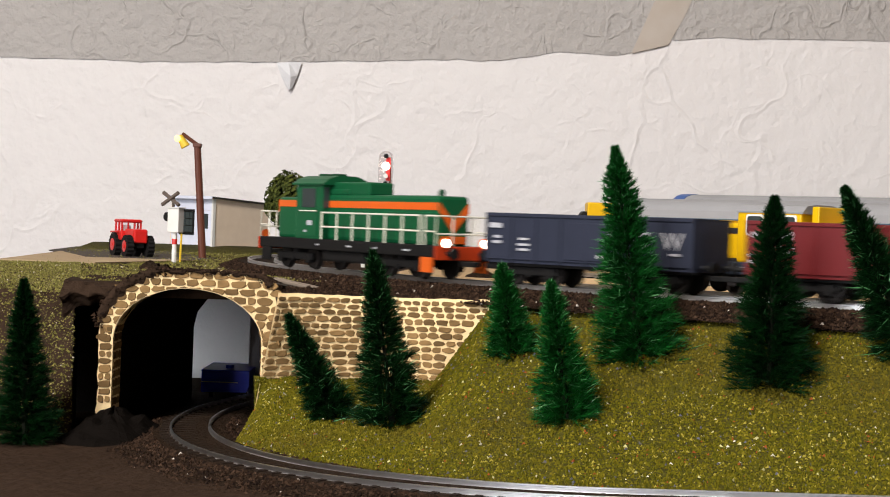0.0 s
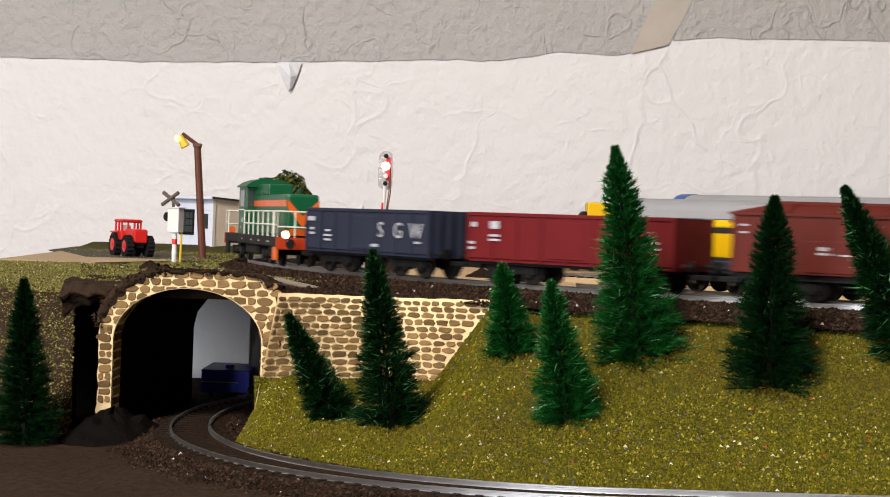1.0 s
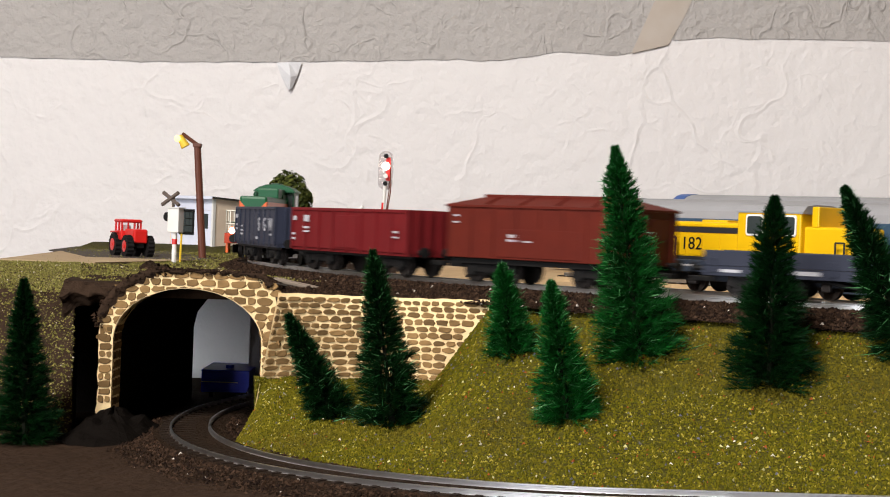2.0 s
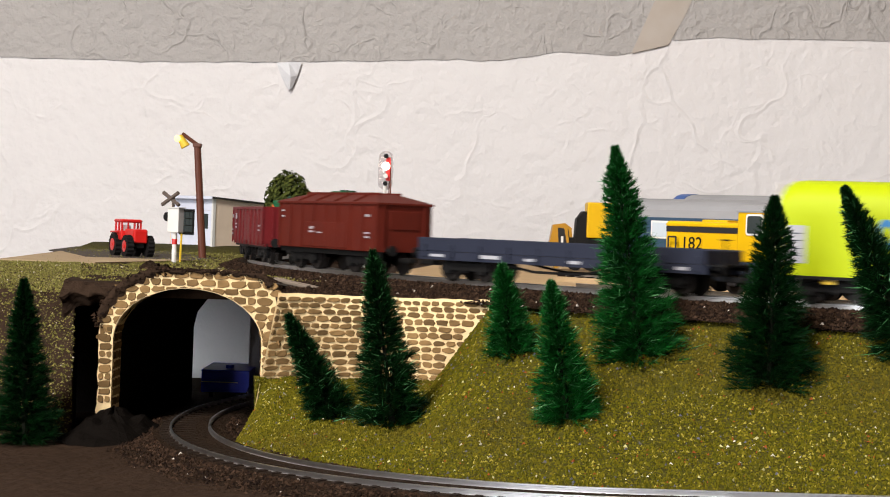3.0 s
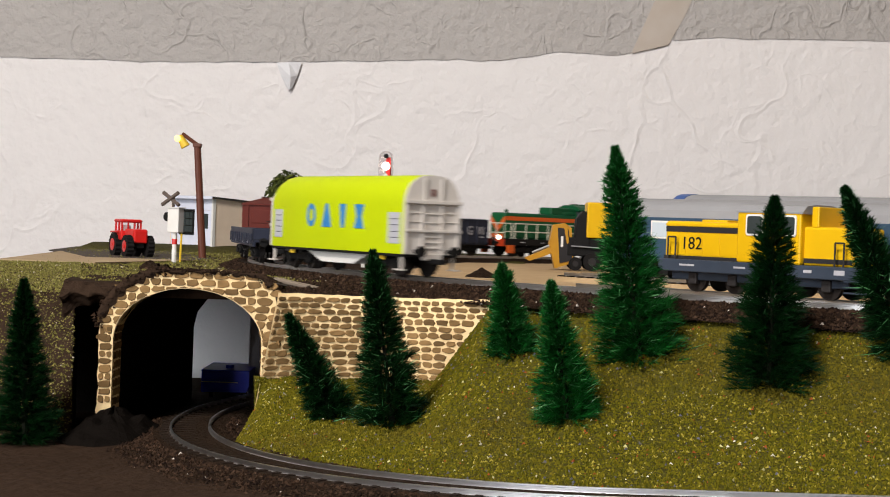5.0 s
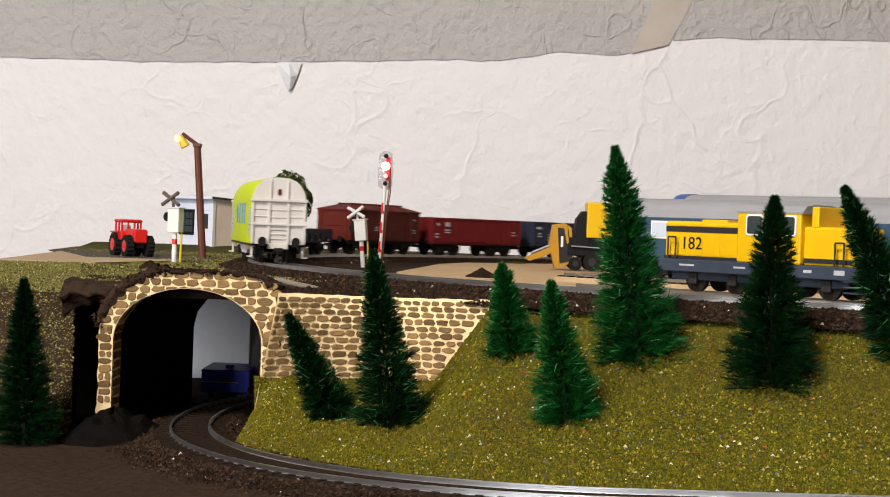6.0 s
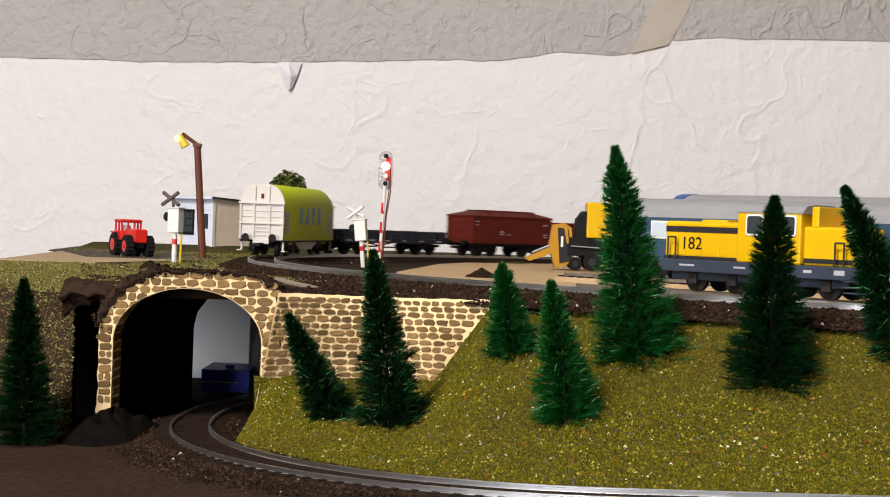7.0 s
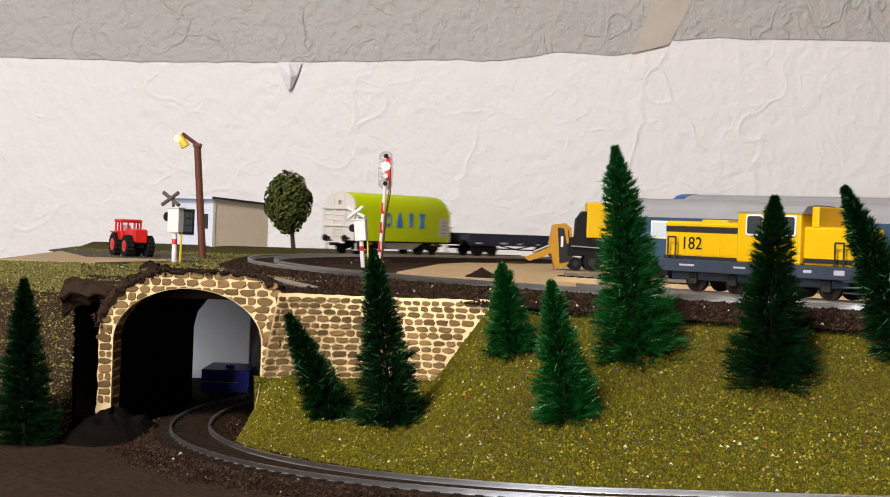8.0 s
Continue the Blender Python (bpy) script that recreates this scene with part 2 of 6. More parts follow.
BLUEG = mat("blue_grey_paint", (0.044, 0.058, 0.085), (0.034, 0.045, 0.066), 150, 0.5, spec=0.15)
CHAR = mat("charcoal_stripe", (0.024, 0.022, 0.024), (0.032, 0.030, 0.030), 200, 0.5, spec=0.15)
SILVER = mat("silver_roof", (0.30, 0.30, 0.31), (0.25, 0.25, 0.26), 90, 0.5)
COACHB = mat("coach_blue", (0.035, 0.075, 0.13), (0.03, 0.06, 0.10), 90, 0.4)
DOMEB = mat("dome_blue", (0.03, 0.10, 0.33), (0.03, 0.08, 0.26), 90, 0.4)
# pale panes: the lit look of the coach windows is put into the colour
WINW = mat("bright_window", (0.55, 0.62, 0.68), (0.45, 0.52, 0.58), 90, 0.15)
WHITE = mat("white_plastic", (0.78, 0.77, 0.74), (0.68, 0.66, 0.62), 200, 0.5)
REDP = mat("red_plastic", (0.62, 0.016, 0.012), (0.52, 0.014, 0.012), 150, 0.35)
TYRE = mat("black_tyre", (0.007, 0.006, 0.006), (0.012, 0.011, 0.011), 500, 0.75, 0.0003, spec=0.15)
POST = mat("brown_stained_wood", (0.135, 0.035, 0.015), (0.085, 0.022, 0.010), 180, 0.5, 0.0003)
BEIGE = mat("beige_card", (0.80, 0.66, 0.52), (0.70, 0.56, 0.43), 120, 0.8, 0.0003)
PALEB = mat("pale_blue_card", (0.72, 0.74, 0.84), (0.60, 0.63, 0.75), 120, 0.75)
FELT = mat("roofing_felt", (0.05, 0.045, 0.04), (0.035, 0.03, 0.028), 300, 0.9)
TRUNK = mat("brown_trunk", (0.06, 0.035, 0.02), (0.04, 0.024, 0.014), 400, 0.9)
DTRUNK = mat("dark_twig", (0.012, 0.014, 0.007), (0.008, 0.010, 0.005), 400, 0.9)
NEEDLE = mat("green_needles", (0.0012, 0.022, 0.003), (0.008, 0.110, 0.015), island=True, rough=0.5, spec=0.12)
# darker copy of green_needles; the shaded conifer's shade is in this colour
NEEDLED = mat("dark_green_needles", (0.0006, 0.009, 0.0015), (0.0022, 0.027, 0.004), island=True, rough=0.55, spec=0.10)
# pale bristles: the needles' highlights are put into the colour
TIP = mat("highlight_bristle", (0.035, 0.19, 0.05), (0.12, 0.32, 0.13), island=True, rough=0.35)
LEAF = mat("olive_leaves", (0.022, 0.034, 0.006), (0.095, 0.110, 0.020), island=True, rough=0.8)
BLUEC = mat("bright_blue_paint", (0.012, 0.050, 0.80), (0.010, 0.040, 0.68), 60, 0.3)
ROADM = mat("dark_road", (0.075, 0.060, 0.050), (0.055, 0.045, 0.038), 150, 0.9)
TANP = mat("tan_strip", (0.42, 0.31, 0.19), (0.34, 0.25, 0.15), 120, 0.85)
LAMPY = mat("lit_lamp_yellow", (1.0, 0.62, 0.10), emit=6.0)
# darker copy of the yellow: shade on the loader's lift frame and arms
DARKY = mat("shaded_yellow_paint", (0.50, 0.25, 0.012), (0.40, 0.19, 0.010), 150, 0.4)
WEATHER = mat("weathered_boards", (0.13, 0.10, 0.085), (0.08, 0.06, 0.05), 300, 0.8)
AMBER = mat("yellow_shade", (0.75, 0.50, 0.03), (0.65, 0.42, 0.03), 200, 0.4)
CLEAR = mat("clear_plastic", (0.75, 0.72, 0.72), (0.70, 0.66, 0.66), 200, 0.15)
CLEAR.node_tree.nodes["Principled BSDF"].inputs["Transmission Weight"].default_value = 0.8

# ---- mesh helpers ----
class Build:
    """One bmesh that takes boxes, rods, discs and prisms."""

    def __init__(self):
        self.bm = bmesh.new()

    def box(self, x0, x1, y0, y1, z0, z1, bev=0.0):
        g = bmesh.ops.create_cube(self.bm, size=1)
        for v in g["verts"]:
            v.co = Vector(((x0 + x1) / 2 + v.co.x * (x1 - x0), (y0 + y1) / 2 + v.co.y * (y1 - y0), (z0 + z1) / 2 + v.co.z * (z1 - z0)))
        if bev:
            ed = list({e for v in g["verts"] for e in v.link_edges})
            bmesh.ops.bevel(self.bm, geom=ed, offset=bev, segments=2, affect="EDGES", profile=0.5)
        return self

    def rod(self, a, b, r, seg=8, r2=None):
        a, b = Vector(a), Vector(b)
        m = Matrix.Translation((a + b) / 2) @ (b - a).to_track_quat("Z", "Y").to_matrix().to_4x4()
        bmesh.ops.create_cone(self.bm, cap_ends=True, segments=seg, radius1=r, radius2=r if r2 is None else r2, depth=(b - a).length, matrix=m)
        return self

    def ball(self, c, r, seg=10):
        bmesh.ops.create_uvsphere(self.bm, u_segments=seg, v_segments=max(4, seg // 2), radius=r, matrix=Matrix.Translation(c))
        return self

    def prism(self, prof, x0, x1):
        """A closed outline in (y, z), run from x0 to x1."""
        a = [self.bm.verts.new((x0, y, z)) for y, z in prof]
        b = [self.bm.verts.new((x1, y, z)) for y, z in prof]
        n = len(prof)
        self.bm.faces.new(a)
        self.bm.faces.new(b[::-1])
        for i in range(n):
            self.bm.faces.new((a[i], b[i], b[(i + 1) % n], a[(i + 1) % n]))
        return self

    def prism_y(self, prof, y0, y1):
        """A closed outline in (x, z), run from y0 to y1."""
        a = [self.bm.verts.new((x, y0, z)) for x, z in prof]
        b = [self.bm.verts.new((x, y1, z)) for x, z in prof]
        n = len(prof)
        self.bm.faces.new(a)
        self.bm.faces.new(b[::-1])
        for i in range(n):
            self.bm.faces.new((a[i], b[i], b[(i + 1) % n], a[(i + 1) % n]))
        return self

    def grid(self, pts, wrap=False):
        """Rows of points joined into a sheet."""
        rows = [[self.bm.verts.new(q) for q in row] for row in pts]
        for r0, r1 in zip(rows, rows[1:]):
            for i in range(len(r0) - 1):
                self.bm.faces.new((r0[i], r0[i + 1], r1[i + 1], r1[i]))
        return self


def finish(name, bm, m, parent=None, smooth=False):
    if isinstance(bm, Build):
        bm = bm.bm
    bmesh.ops.recalc_face_normals(bm, faces=bm.faces)
    me = bpy.data.meshes.new(name)
    bm.to_mesh(me)
    bm.free()
    me.materials.append(m)
    if smooth:
        for f in me.polygons:
            f.use_smooth = True
    ob = new(name, me)
    ob.parent = parent
    return ob


def part(name, bm, m, parent, label="", smooth=False):
    return tagged(finish(name, bm, m, parent, smooth), label)


def thing(name, m, label, category, group=""):
    ob = new(name)
    ob.empty_display_size = 0.005
    ob.matrix_world = m
    return tagged(ob, label, category, group)


def raw(name, verts, faces, m, parent=None, smooth=False):
    me = bpy.data.meshes.new(name)
    me.from_pydata(verts, [], faces)
    me.materials.append(m)
    if smooth:
        for f in me.polygons:
            f.use_smooth = True
    ob = new(name, me)
    ob.parent = parent
    return ob


def letters(name, body, size, m, parent, at, side):
    """Writing on a wagon's side: side +1 on its left, -1 on its right; at is its middle."""
    cu = bpy.data.curves.new(name, "FONT")
    cu.body, cu.size, cu.align_x, cu.align_y, cu.extrude = body, size, "CENTER", "CENTER", 0.00008
    tmp = new("lettering", cu)
    me = bpy.data.meshes.new_from_object(tmp.evaluated_get(bpy.context.evaluated_depsgraph_get()))
    bpy.data.objects.remove(tmp)
    me.materials.clear()
    me.materials.append(m)
    rot = Matrix(((-side, 0, 0, 0), (0, 0, side, 0), (0, 1, 0, 0), (0, 0, 0, 1)))
    me.transform(Matrix.Translation(at) @ rot)
    ob = new(name, me)
    ob.parent = parent
    return ob

# ---- the room ----
def slab(name, x0, x1, y0, y1, z0, z1, m, label, cat):
    return tagged(finish(name, Build().box(x0, x1, y0, y1, z0, z1), m), label, cat, kind="structure")

slab("wall_north", -2.1, 2.1, 2.1, 2.2, -0.9, 1.75, WALL, "white embossed wallpaper on the back wall", "wall")
slab("wall_east", 2.0, 2.1, -2.0, 2.1, -0.9, 1.75, ROOM, "plain plaster side wall", "wall")
slab("wall_west", -2.1, -2.0, -2.0, 2.1, -0.9, 1.75, ROOM, "plain plaster side wall", "wall")
slab("floor", -2.1, 2.1, -2.1, 2.2, -1.0, -0.9, FLOORM, "plain brown floor", "floor")
slab("ceiling", -2.1, 2.1, -2.1, 2.2, 1.75, 1.85, ROOM, "plain plaster ceiling", "ceiling")
ww = Build()
ww.box(-2.1, -1.95, -2.1, -2.0, -0.9, 1.75).box(-0.75, 2.1, -2.1, -2.0, -0.9, 1.75).box(-1.95, -0.75, -2.1, -2.0, -0.9, -0.2).box(-1.95, -0.75, -2.1, -2.0, 1.5, 1.75)
tagged(finish("wall_south", ww, ROOM), "plaster wall with a window opening behind the camera", "wall", kind="structure")

# grey upper strip with an uneven lower edge, 3 mm proud of the white wallpaper
random.seed(4)
cols = []
for i in range(241):
    x = -1.5 + i * 0.0125
    zb = float(np.interp(x, [-1.5, -0.6, -0.4, -0.23, 0.0, 0.06, 0.10, 0.14, 0.215, 0.235, 0.262, 0.35, 0.58, 1.5], [0.21, 0.226, 0.227, 0.233, 0.245, 0.246, 0.253, 0.260, 0.259, 0.263, 0.279, 0.287, 0.292, 0.30]))
    zb += 0.0018 * noise.noise((x * 40, 0.3, 0))
    lift = 0.0003 + 0.0010 * abs(noise.noise((x * 9, 5.0, 0)))
    cols.append((x, zb, lift))
b = Build()
b.grid([[(x, 2.0988 - l * 1.0, zb) for x, zb, l in cols], [(x, 2.0984 - l * 0.4, zb + 0.012) for x, zb, l in cols], [(x, 2.0980, zb + 0.03) for x, zb, l in cols], [(x, 2.0980, 1.2) for x, zb, l in cols]])
band = finish("wallpaper_strip", b, BAND)
mo = band.modifiers.new("thickness", "SOLIDIFY")
mo.thickness, mo.offset = 0.0008, 0
tagged(band, "grey crackled strip along the upper wall with an uneven lower edge", "wallpaper", kind="structure")
# brownish fold in the grey strip
b = Build()
b.grid([[(0.236 + k * 0.012 + 0.02 * j, 2.0968 - 0.0012 * math.sin(math.pi * k / 4), 0.262 + 0.016 * k * (j == 0) * 0.2 + 0.05 * j) for k in range(5)] for j in range(3)])
tagged(finish("paper_fold", b, mat("brown_fold", (0.50, 0.42, 0.35), (0.60, 0.55, 0.50), 30, 0.8), None, True), "brownish fold in the grey strip", "wallpaper", kind="structure")
# a small torn flap that hangs from the edge
b = Build()
b.grid([[(-0.231, 2.0945, 0.2315), (-0.215, 2.0915, 0.2325), (-0.199, 2.0955, 0.2335)], [(-0.224, 2.0945, 0.214), (-0.2115, 2.0865, 0.213), (-0.204, 2.0955, 0.216)], [(-0.216, 2.0945, 0.199), (-0.2132, 2.0925, 0.1965), (-0.2105, 2.0955, 0.199)]])
flap = finish("paper_flap", b, PAPER)
mo = flap.modifiers.new("thickness", "SOLIDIFY")
mo.thickness = 0.0012
tagged(flap, "small torn triangular paper flap on the wall", "wallpaper", kind="structure")

# ---- the layout's boards ----
def sheet(name, outline, z0, z1, m, label, cat, kind="structure"):
    bm = bmesh.new()
    f = bm.faces.new([bm.verts.new((x, y, z0)) for x, y in outline])
    g = bmesh.ops.extrude_face_region(bm, geom=[f])
    for v in g["geom"]:
        if isinstance(v, bmesh.types.BMVert):
            v.co.z = z1
    bmesh.ops.triangulate(bm, faces=[q for q in bm.faces if len(q.verts) > 4])
    return tagged(finish(name, bm, m), label, cat, kind=kind)

front = [track(s, 0.026)[:2] for s in np.linspace(0.2, 1.09, 40)]
rear = [track(s, 0.030)[:2] for s in np.linspace(1.75, 2.62, 12)]
outline = front + [(-0.075, 0.735), (-0.098, 0.712), (-0.146, 0.703), (-0.155, 0.80), (-0.228, 0.82), (-0.2546, 0.983), (-0.319, 1.373), (-0.12, 1.455), (0.0, 1.475), (0.055, 1.46)] + rear[1:] + [(1.3, 2.05), (1.5, 0.4), (0.8, 0.1)]
sheet("deck", outline, -0.012, -0.0058, EARTH, "brown painted deck of the model railway", "board")
inner = [track(s, -0.022)[:2] for s in np.linspace(0.70, 1.00, 12)]
sheet("sand", inner + [(-0.026, 0.90), (-0.030, 1.0), (-0.004, 1.25), (0.085, 1.60), (0.40, 1.66), (1.2, 1.6), (1.2, 0.6)], -0.0057, -0.0052, SAND, "tan sand-coloured chipboard inside the loop", "board")
slab("base_board", -0.9, 1.6, 0.22, 2.08, -0.10, -0.0745, EARTH, "brown painted base board", "board")


def scatter(name, fn, count, size, m, seed, label, cat, flat=0.7):
    """Many small grains; fn gives the place of each."""
    rnd = random.Random(seed)
    vs, fs = [], []
    for _ in range(count):
        q = fn(rnd)
        if q is None:
            continue
        x, y, z = q
        r = size * (0.45 + 0.9 * rnd.random() ** 2)
        i = len(vs)
        a = rnd.random() * 6.28
        for k in range(3):
            vs.append((x + r * math.cos(a + k * 2.094), y + r * math.sin(a + k * 2.094), z - r * 0.35 + r * 0.5 * rnd.random()))
        vs.append((x + r * 0.4 * (rnd.random() - 0.5), y + r * 0.4 * (rnd.random() - 0.5), z + r * flat))
        fs += [(i, i + 1, i + 3), (i + 1, i + 2, i + 3), (i + 2, i, i + 3)]
    return tagged(raw(name, vs, fs, m), label, cat, kind="stuff")

# lower ground in front: a gently tilted sheet under the lower line
def ground_z(x, y):
    return low_z(x) - 0.0045 + 0.0008 * noise.noise((x * 60, y * 60, 0))

b = Build()
b.grid([[(x, y, ground_z(x, y)) for x in np.linspace(-0.5, 0.6, 111)] for y in np.linspace(0.24, 1.25, 90)])
tagged(finish("ground", b, EARTH, None, True), "dull brown painted lower ground", "ground", kind="structure")

# ballast bed of the upper line
def bed(name, fn, s0, s1, n, prof, m, label):
    b = Build()
    rows = []
    for s in np.linspace(s0, s1, n):
        row = []
        for off, z in prof:
            x, y, _ = fn(s, off)
            row.append((x, y, z + 0.0010 * noise.noise((x * 220, y * 220, 1)) * (abs(off) > 0.012)))
        rows.append(row)
    b.grid(rows)
    return tagged(finish(name, b, m, None, True), label, "ballast", kind="structure")

bed("ballast_bed", track, 0.45, 2.6, 330, [(-0.030, -0.0056), (-0.021, -0.0042), (-0.0165, -0.0020), (-0.008, -0.00195), (0.0, -0.00195), (0.008, -0.00195), (0.0165, -0.0021), (0.021, -0.0040), (0.0265, -0.0058), (0.0335, -0.0090)], BALLAST, "dark brown ballast shoulder of the upper line")

b = Build()
rows = []
for l in np.linspace(-0.45, 0.62, 150):
    row = []
    for off, dz in ((-0.022, -0.0052), (-0.0165, -0.0020), (-0.008, -0.0019), (0.0, -0.0019), (0.008, -0.0019), (0.0165, -0.0020), (0.024, -0.0036), (0.040, -0.0055)):
        x, y, _ = low(l, off)
        row.append((x, y, low_z(x) + dz + 0.0005 * noise.noise((x * 260, y * 260, 2)) * (abs(off) > 0.01)))
    rows.append(row)
b.grid(rows)
tagged(finish("lower_ballast_bed", b, BALLAST, None, True), "dark brown ballast of the lower line", "ballast", kind="structure")


def grain_up(r):
    s, o = 0.66 + 0.9 * r.random() ** 1.3, r.choice((-1, 1, 1, 1))
    off = o * (0.0160 + (0.0175 if o > 0 else 0.014) * r.random())
    z = float(np.interp(abs(off), [0.0165, 0.021, 0.0265, 0.0335], [-0.0021, -0.0040, -0.0058, -0.0090])) if o > 0 else float(np.interp(-off, [0.015, 0.021, 0.03], [-0.0024, -0.0045, -0.0058]))
    x, y, _ = track(s, off)
    return x, y, z + 0.0003

scatter("ballast_grains", grain_up, 24000, 0.0012, STONES, 5, "loose dark brown ballast grains by the upper line", "gravel")


def grain_low(r):
    l = -0.25 + 0.55 * r.random()
    off = r.choice((-1, 1, 1)) * (0.0160 + 0.026 * r.random() ** 1.5)
    if off < -0.021:
        return None
    x, y, _ = low(l, off)
    return x, y, low_z(x) + float(np.interp(abs(off), [0.0165, 0.024, 0.040], [-0.0020, -0.0036, -0.0055])) + 0.0002

scatter("ballast_grains", grain_low, 13000, 0.0010, STONES, 6, "loose dark brown ballast grains by the lower line", "gravel")

# ---- grassy bank ----
b = Build()
b.grid([[slope(s, v) for v in np.linspace(-0.02, 1.0, 50)] for s in np.linspace(0.62, 1.105, 150)])
tagged(finish("grass_bank", b, TURF, None, True), "steep bank of yellowish model grass", "grass", kind="structure")


def tuft(r):
    s, v = 0.66 + 0.443 * r.random(), r.random()
    if s > 1.0 and r.random() < 0.1:
        return None
    return slope(s, v)

scatter("grass_flock", tuft, 100000, 0.00078, GRASS, 7, "yellow-green foam flock on the bank", "grass", 0.9)

# ---- left bank beside the tunnel ----
def left_bank(u, v):
    """u from the far left (0) to the tunnel (1), v from the top (0) over the edge to the foot (1)."""
    d = float(np.interp(v, [0, 0.25, 0.42, 0.5, 0.7, 1.0], [0.90, 0.78, 0.732, 0.718, 0.700, 0.668]))
    z = float(np.interp(v, [0, 0.25, 0.42, 0.5, 0.7, 1.0], [-0.0045, -0.0036, -0.0098, -0.018, -0.042, -0.0725]))
    x = -0.213 + 0.0505 * min(u, 0.85) / 0.85
    if u > 0.85:
        k = (u - 0.85) / 0.15
        d = d + (max(d, 0.745) - d) * k
        x += 0.002 * k
    x *= d / 0.70
    z += 0.0022 * noise.noise((x * 60, d * 60, z * 60)) * (0.3 + v)
    return x, d, z

b = Build()
b.grid([[left_bank(u, v) for v in np.linspace(0, 1, 50)] for u in np.linspace(0, 1, 46)])
tagged(finish("left_bank", b, EARTH, None, True), "brown earth bank with thin grass beside the tunnel", "ground", kind="structure")


def left_tuft(r):
    v = r.random() ** 1.25
    if v > 0.44 and r.random() < 0.80:
        return None
    return left_bank(r.random() * (0.86 if v > 0.45 else 1.0), v)

scatter("dry_grass", left_tuft, 42000, 0.00066, DRYG, 8, "thin dry olive flock on the earth bank", "grass", 0.9)


def deck_tuft(r):
    x, y = -0.30 + 0.24 * r.random(), 0.78 + 0.62 * r.random()
    if not (-0.2186 - (y - 0.785) * 0.17 < x):
        return None
    if math.hypot(x - CX, y - CY) < R + 0.027:
        return None
    if 0.93 < y < 1.2 and r.random() < 0.8 and x < -0.19:
        return None
    return x, y, -0.0050

scatter("dry_grass", deck_tuft, 20000, 0.0009, DRYG, 9, "thin dry grass flock on the deck", "grass", 0.8)

# tunnel floor and recess face: their shade is put into the black colour
slab("tunnel_floor", -0.152, -0.070, 0.692, 0.800, -0.0730, -0.0700, TUNNEL, "ground inside the tunnel with its shade painted black", "ground")
slab("recess_wall", -0.190, -0.144, 0.770, 0.774, -0.075, -0.0068, TUNNEL, "earth face beside the tunnel mouth with its shade painted black", "ground")
sheet("earth_top", [(-0.171, 0.713), (-0.145, 0.702), (-0.098, 0.714), (-0.098, 0.83), (-0.215, 0.86), (-0.178, 0.76)], -0.0120, -0.0061, EARTH, "dark earth over the tunnel", "ground")


b = Build()
rows = []
for i in range(60):
    k = i / 59
    x = -0.1690 + 0.0290 * k
    row = []
    for j in range(15):
        v = j / 14
        y = float(np.interp(v, [0, 0.35, 0.6, 1], [0.752, 0.704, 0.698, 0.706])) - 0.004 * math.sin(math.pi * k) * v
        z = float(np.interp(v, [0, 0.35, 0.6, 1], [-0.0058, -0.0066, -0.0110, -0.0200 + 0.0060 * k]))
        n = noise.noise((x * 90, y * 90, z * 120)) + 0.5 * noise.noise((x * 260, y * 260, z * 260))
        row.append((x, y - 0.0045 * n, z - 0.0022 * n + 0.0045 * noise.noise((x * 140, 3, 0)) * v))
    rows.append(row)
b.grid(rows)
tagged(finish("earth_overhang", b, EARTH), "crumbling brown earth edge beside the tunnel mouth", "ground", kind="structure")


def top_tuft(r):
    x, y = -0.205 + 0.115 * r.random(), 0.715 + 0.125 * r.random()
    if math.hypot(x - CX, y - CY) < R + 0.028 or x < -0.20 + (0.80 - y) * 0.5:
        return None
    return x, y, -0.0058

scatter("dry_grass", top_tuft, 3500, 0.0008, DRYG, 10, "thin dry grass over the tunnel", "grass", 0.8)

# road and tan strips across the deck's left corner, grass strip behind the curve
sheet("road", [(-0.300, 1.20), (-0.235, 1.05), (-0.170, 1.07), (-0.165, 1.15), (-0.24, 1.33), (-0.316, 1.36)], -0.0054, -0.0047, ROADM, "dark grey-brown road strip", "road")
sheet("path", [(-0.262, 0.93), (-0.205, 0.93), (-0.168, 1.06), (-0.236, 1.042), (-0.283, 1.17)], -0.0054, -0.0044, TANP, "tan card strip beside the road", "path")
b = Build()
rows = []
for i in range(40):
    k = i / 39
    x0, y0 = -0.30 + 0.37 * k, 1.352 + 0.105 * min(1, k * 1.3)
    rows.append([(x0, y0 - 0.10, -0.0056), (x0, y0 - 0.05, -0.0035 + 0.0015 * noise.noise((x0 * 60, 0, 0))), (x0, y0, 0.0006 * k + 0.0005 * noise.noise((x0 * 80, 1, 0))), (x0, y0 + 0.004, -0.010)])
b.grid(rows)
tagged(finish("rear_grass", b, TURF, None, True), "low grassy strip behind the curve", "grass", kind="structure")

# ---- tunnel ----
PU = Vector((1, 0, 0))         # along the portal's face
PN = Vector((0, -1, 0))        # out of it
PC = Vector((-0.1107, 0.690, 0))        # middle of the opening


def portal_pt(u, z, out=0.0):
    q = PC + PU * u + PN * out
    return q.x, q.y, z

HW, SPRING, CROWN, TOP, FOOT = 0.0324, -0.0300, -0.0068, 0.0012, -0.0690


def arch(k, grow=0.0):
    """k from 0 (left foot) to 1 (right foot) round the opening."""
    if k < 0.25:
        return -HW - grow, FOOT + (SPRING - FOOT) * k / 0.25
    if k > 0.75:
        return HW + grow, SPRING + (FOOT - SPRING) * (k - 0.75) / 0.25
    a = math.pi * (1 - (k - 0.25) / 0.5)
    return (HW + grow) * math.cos(a), SPRING + (CROWN - SPRING + grow) * math.sin(a)


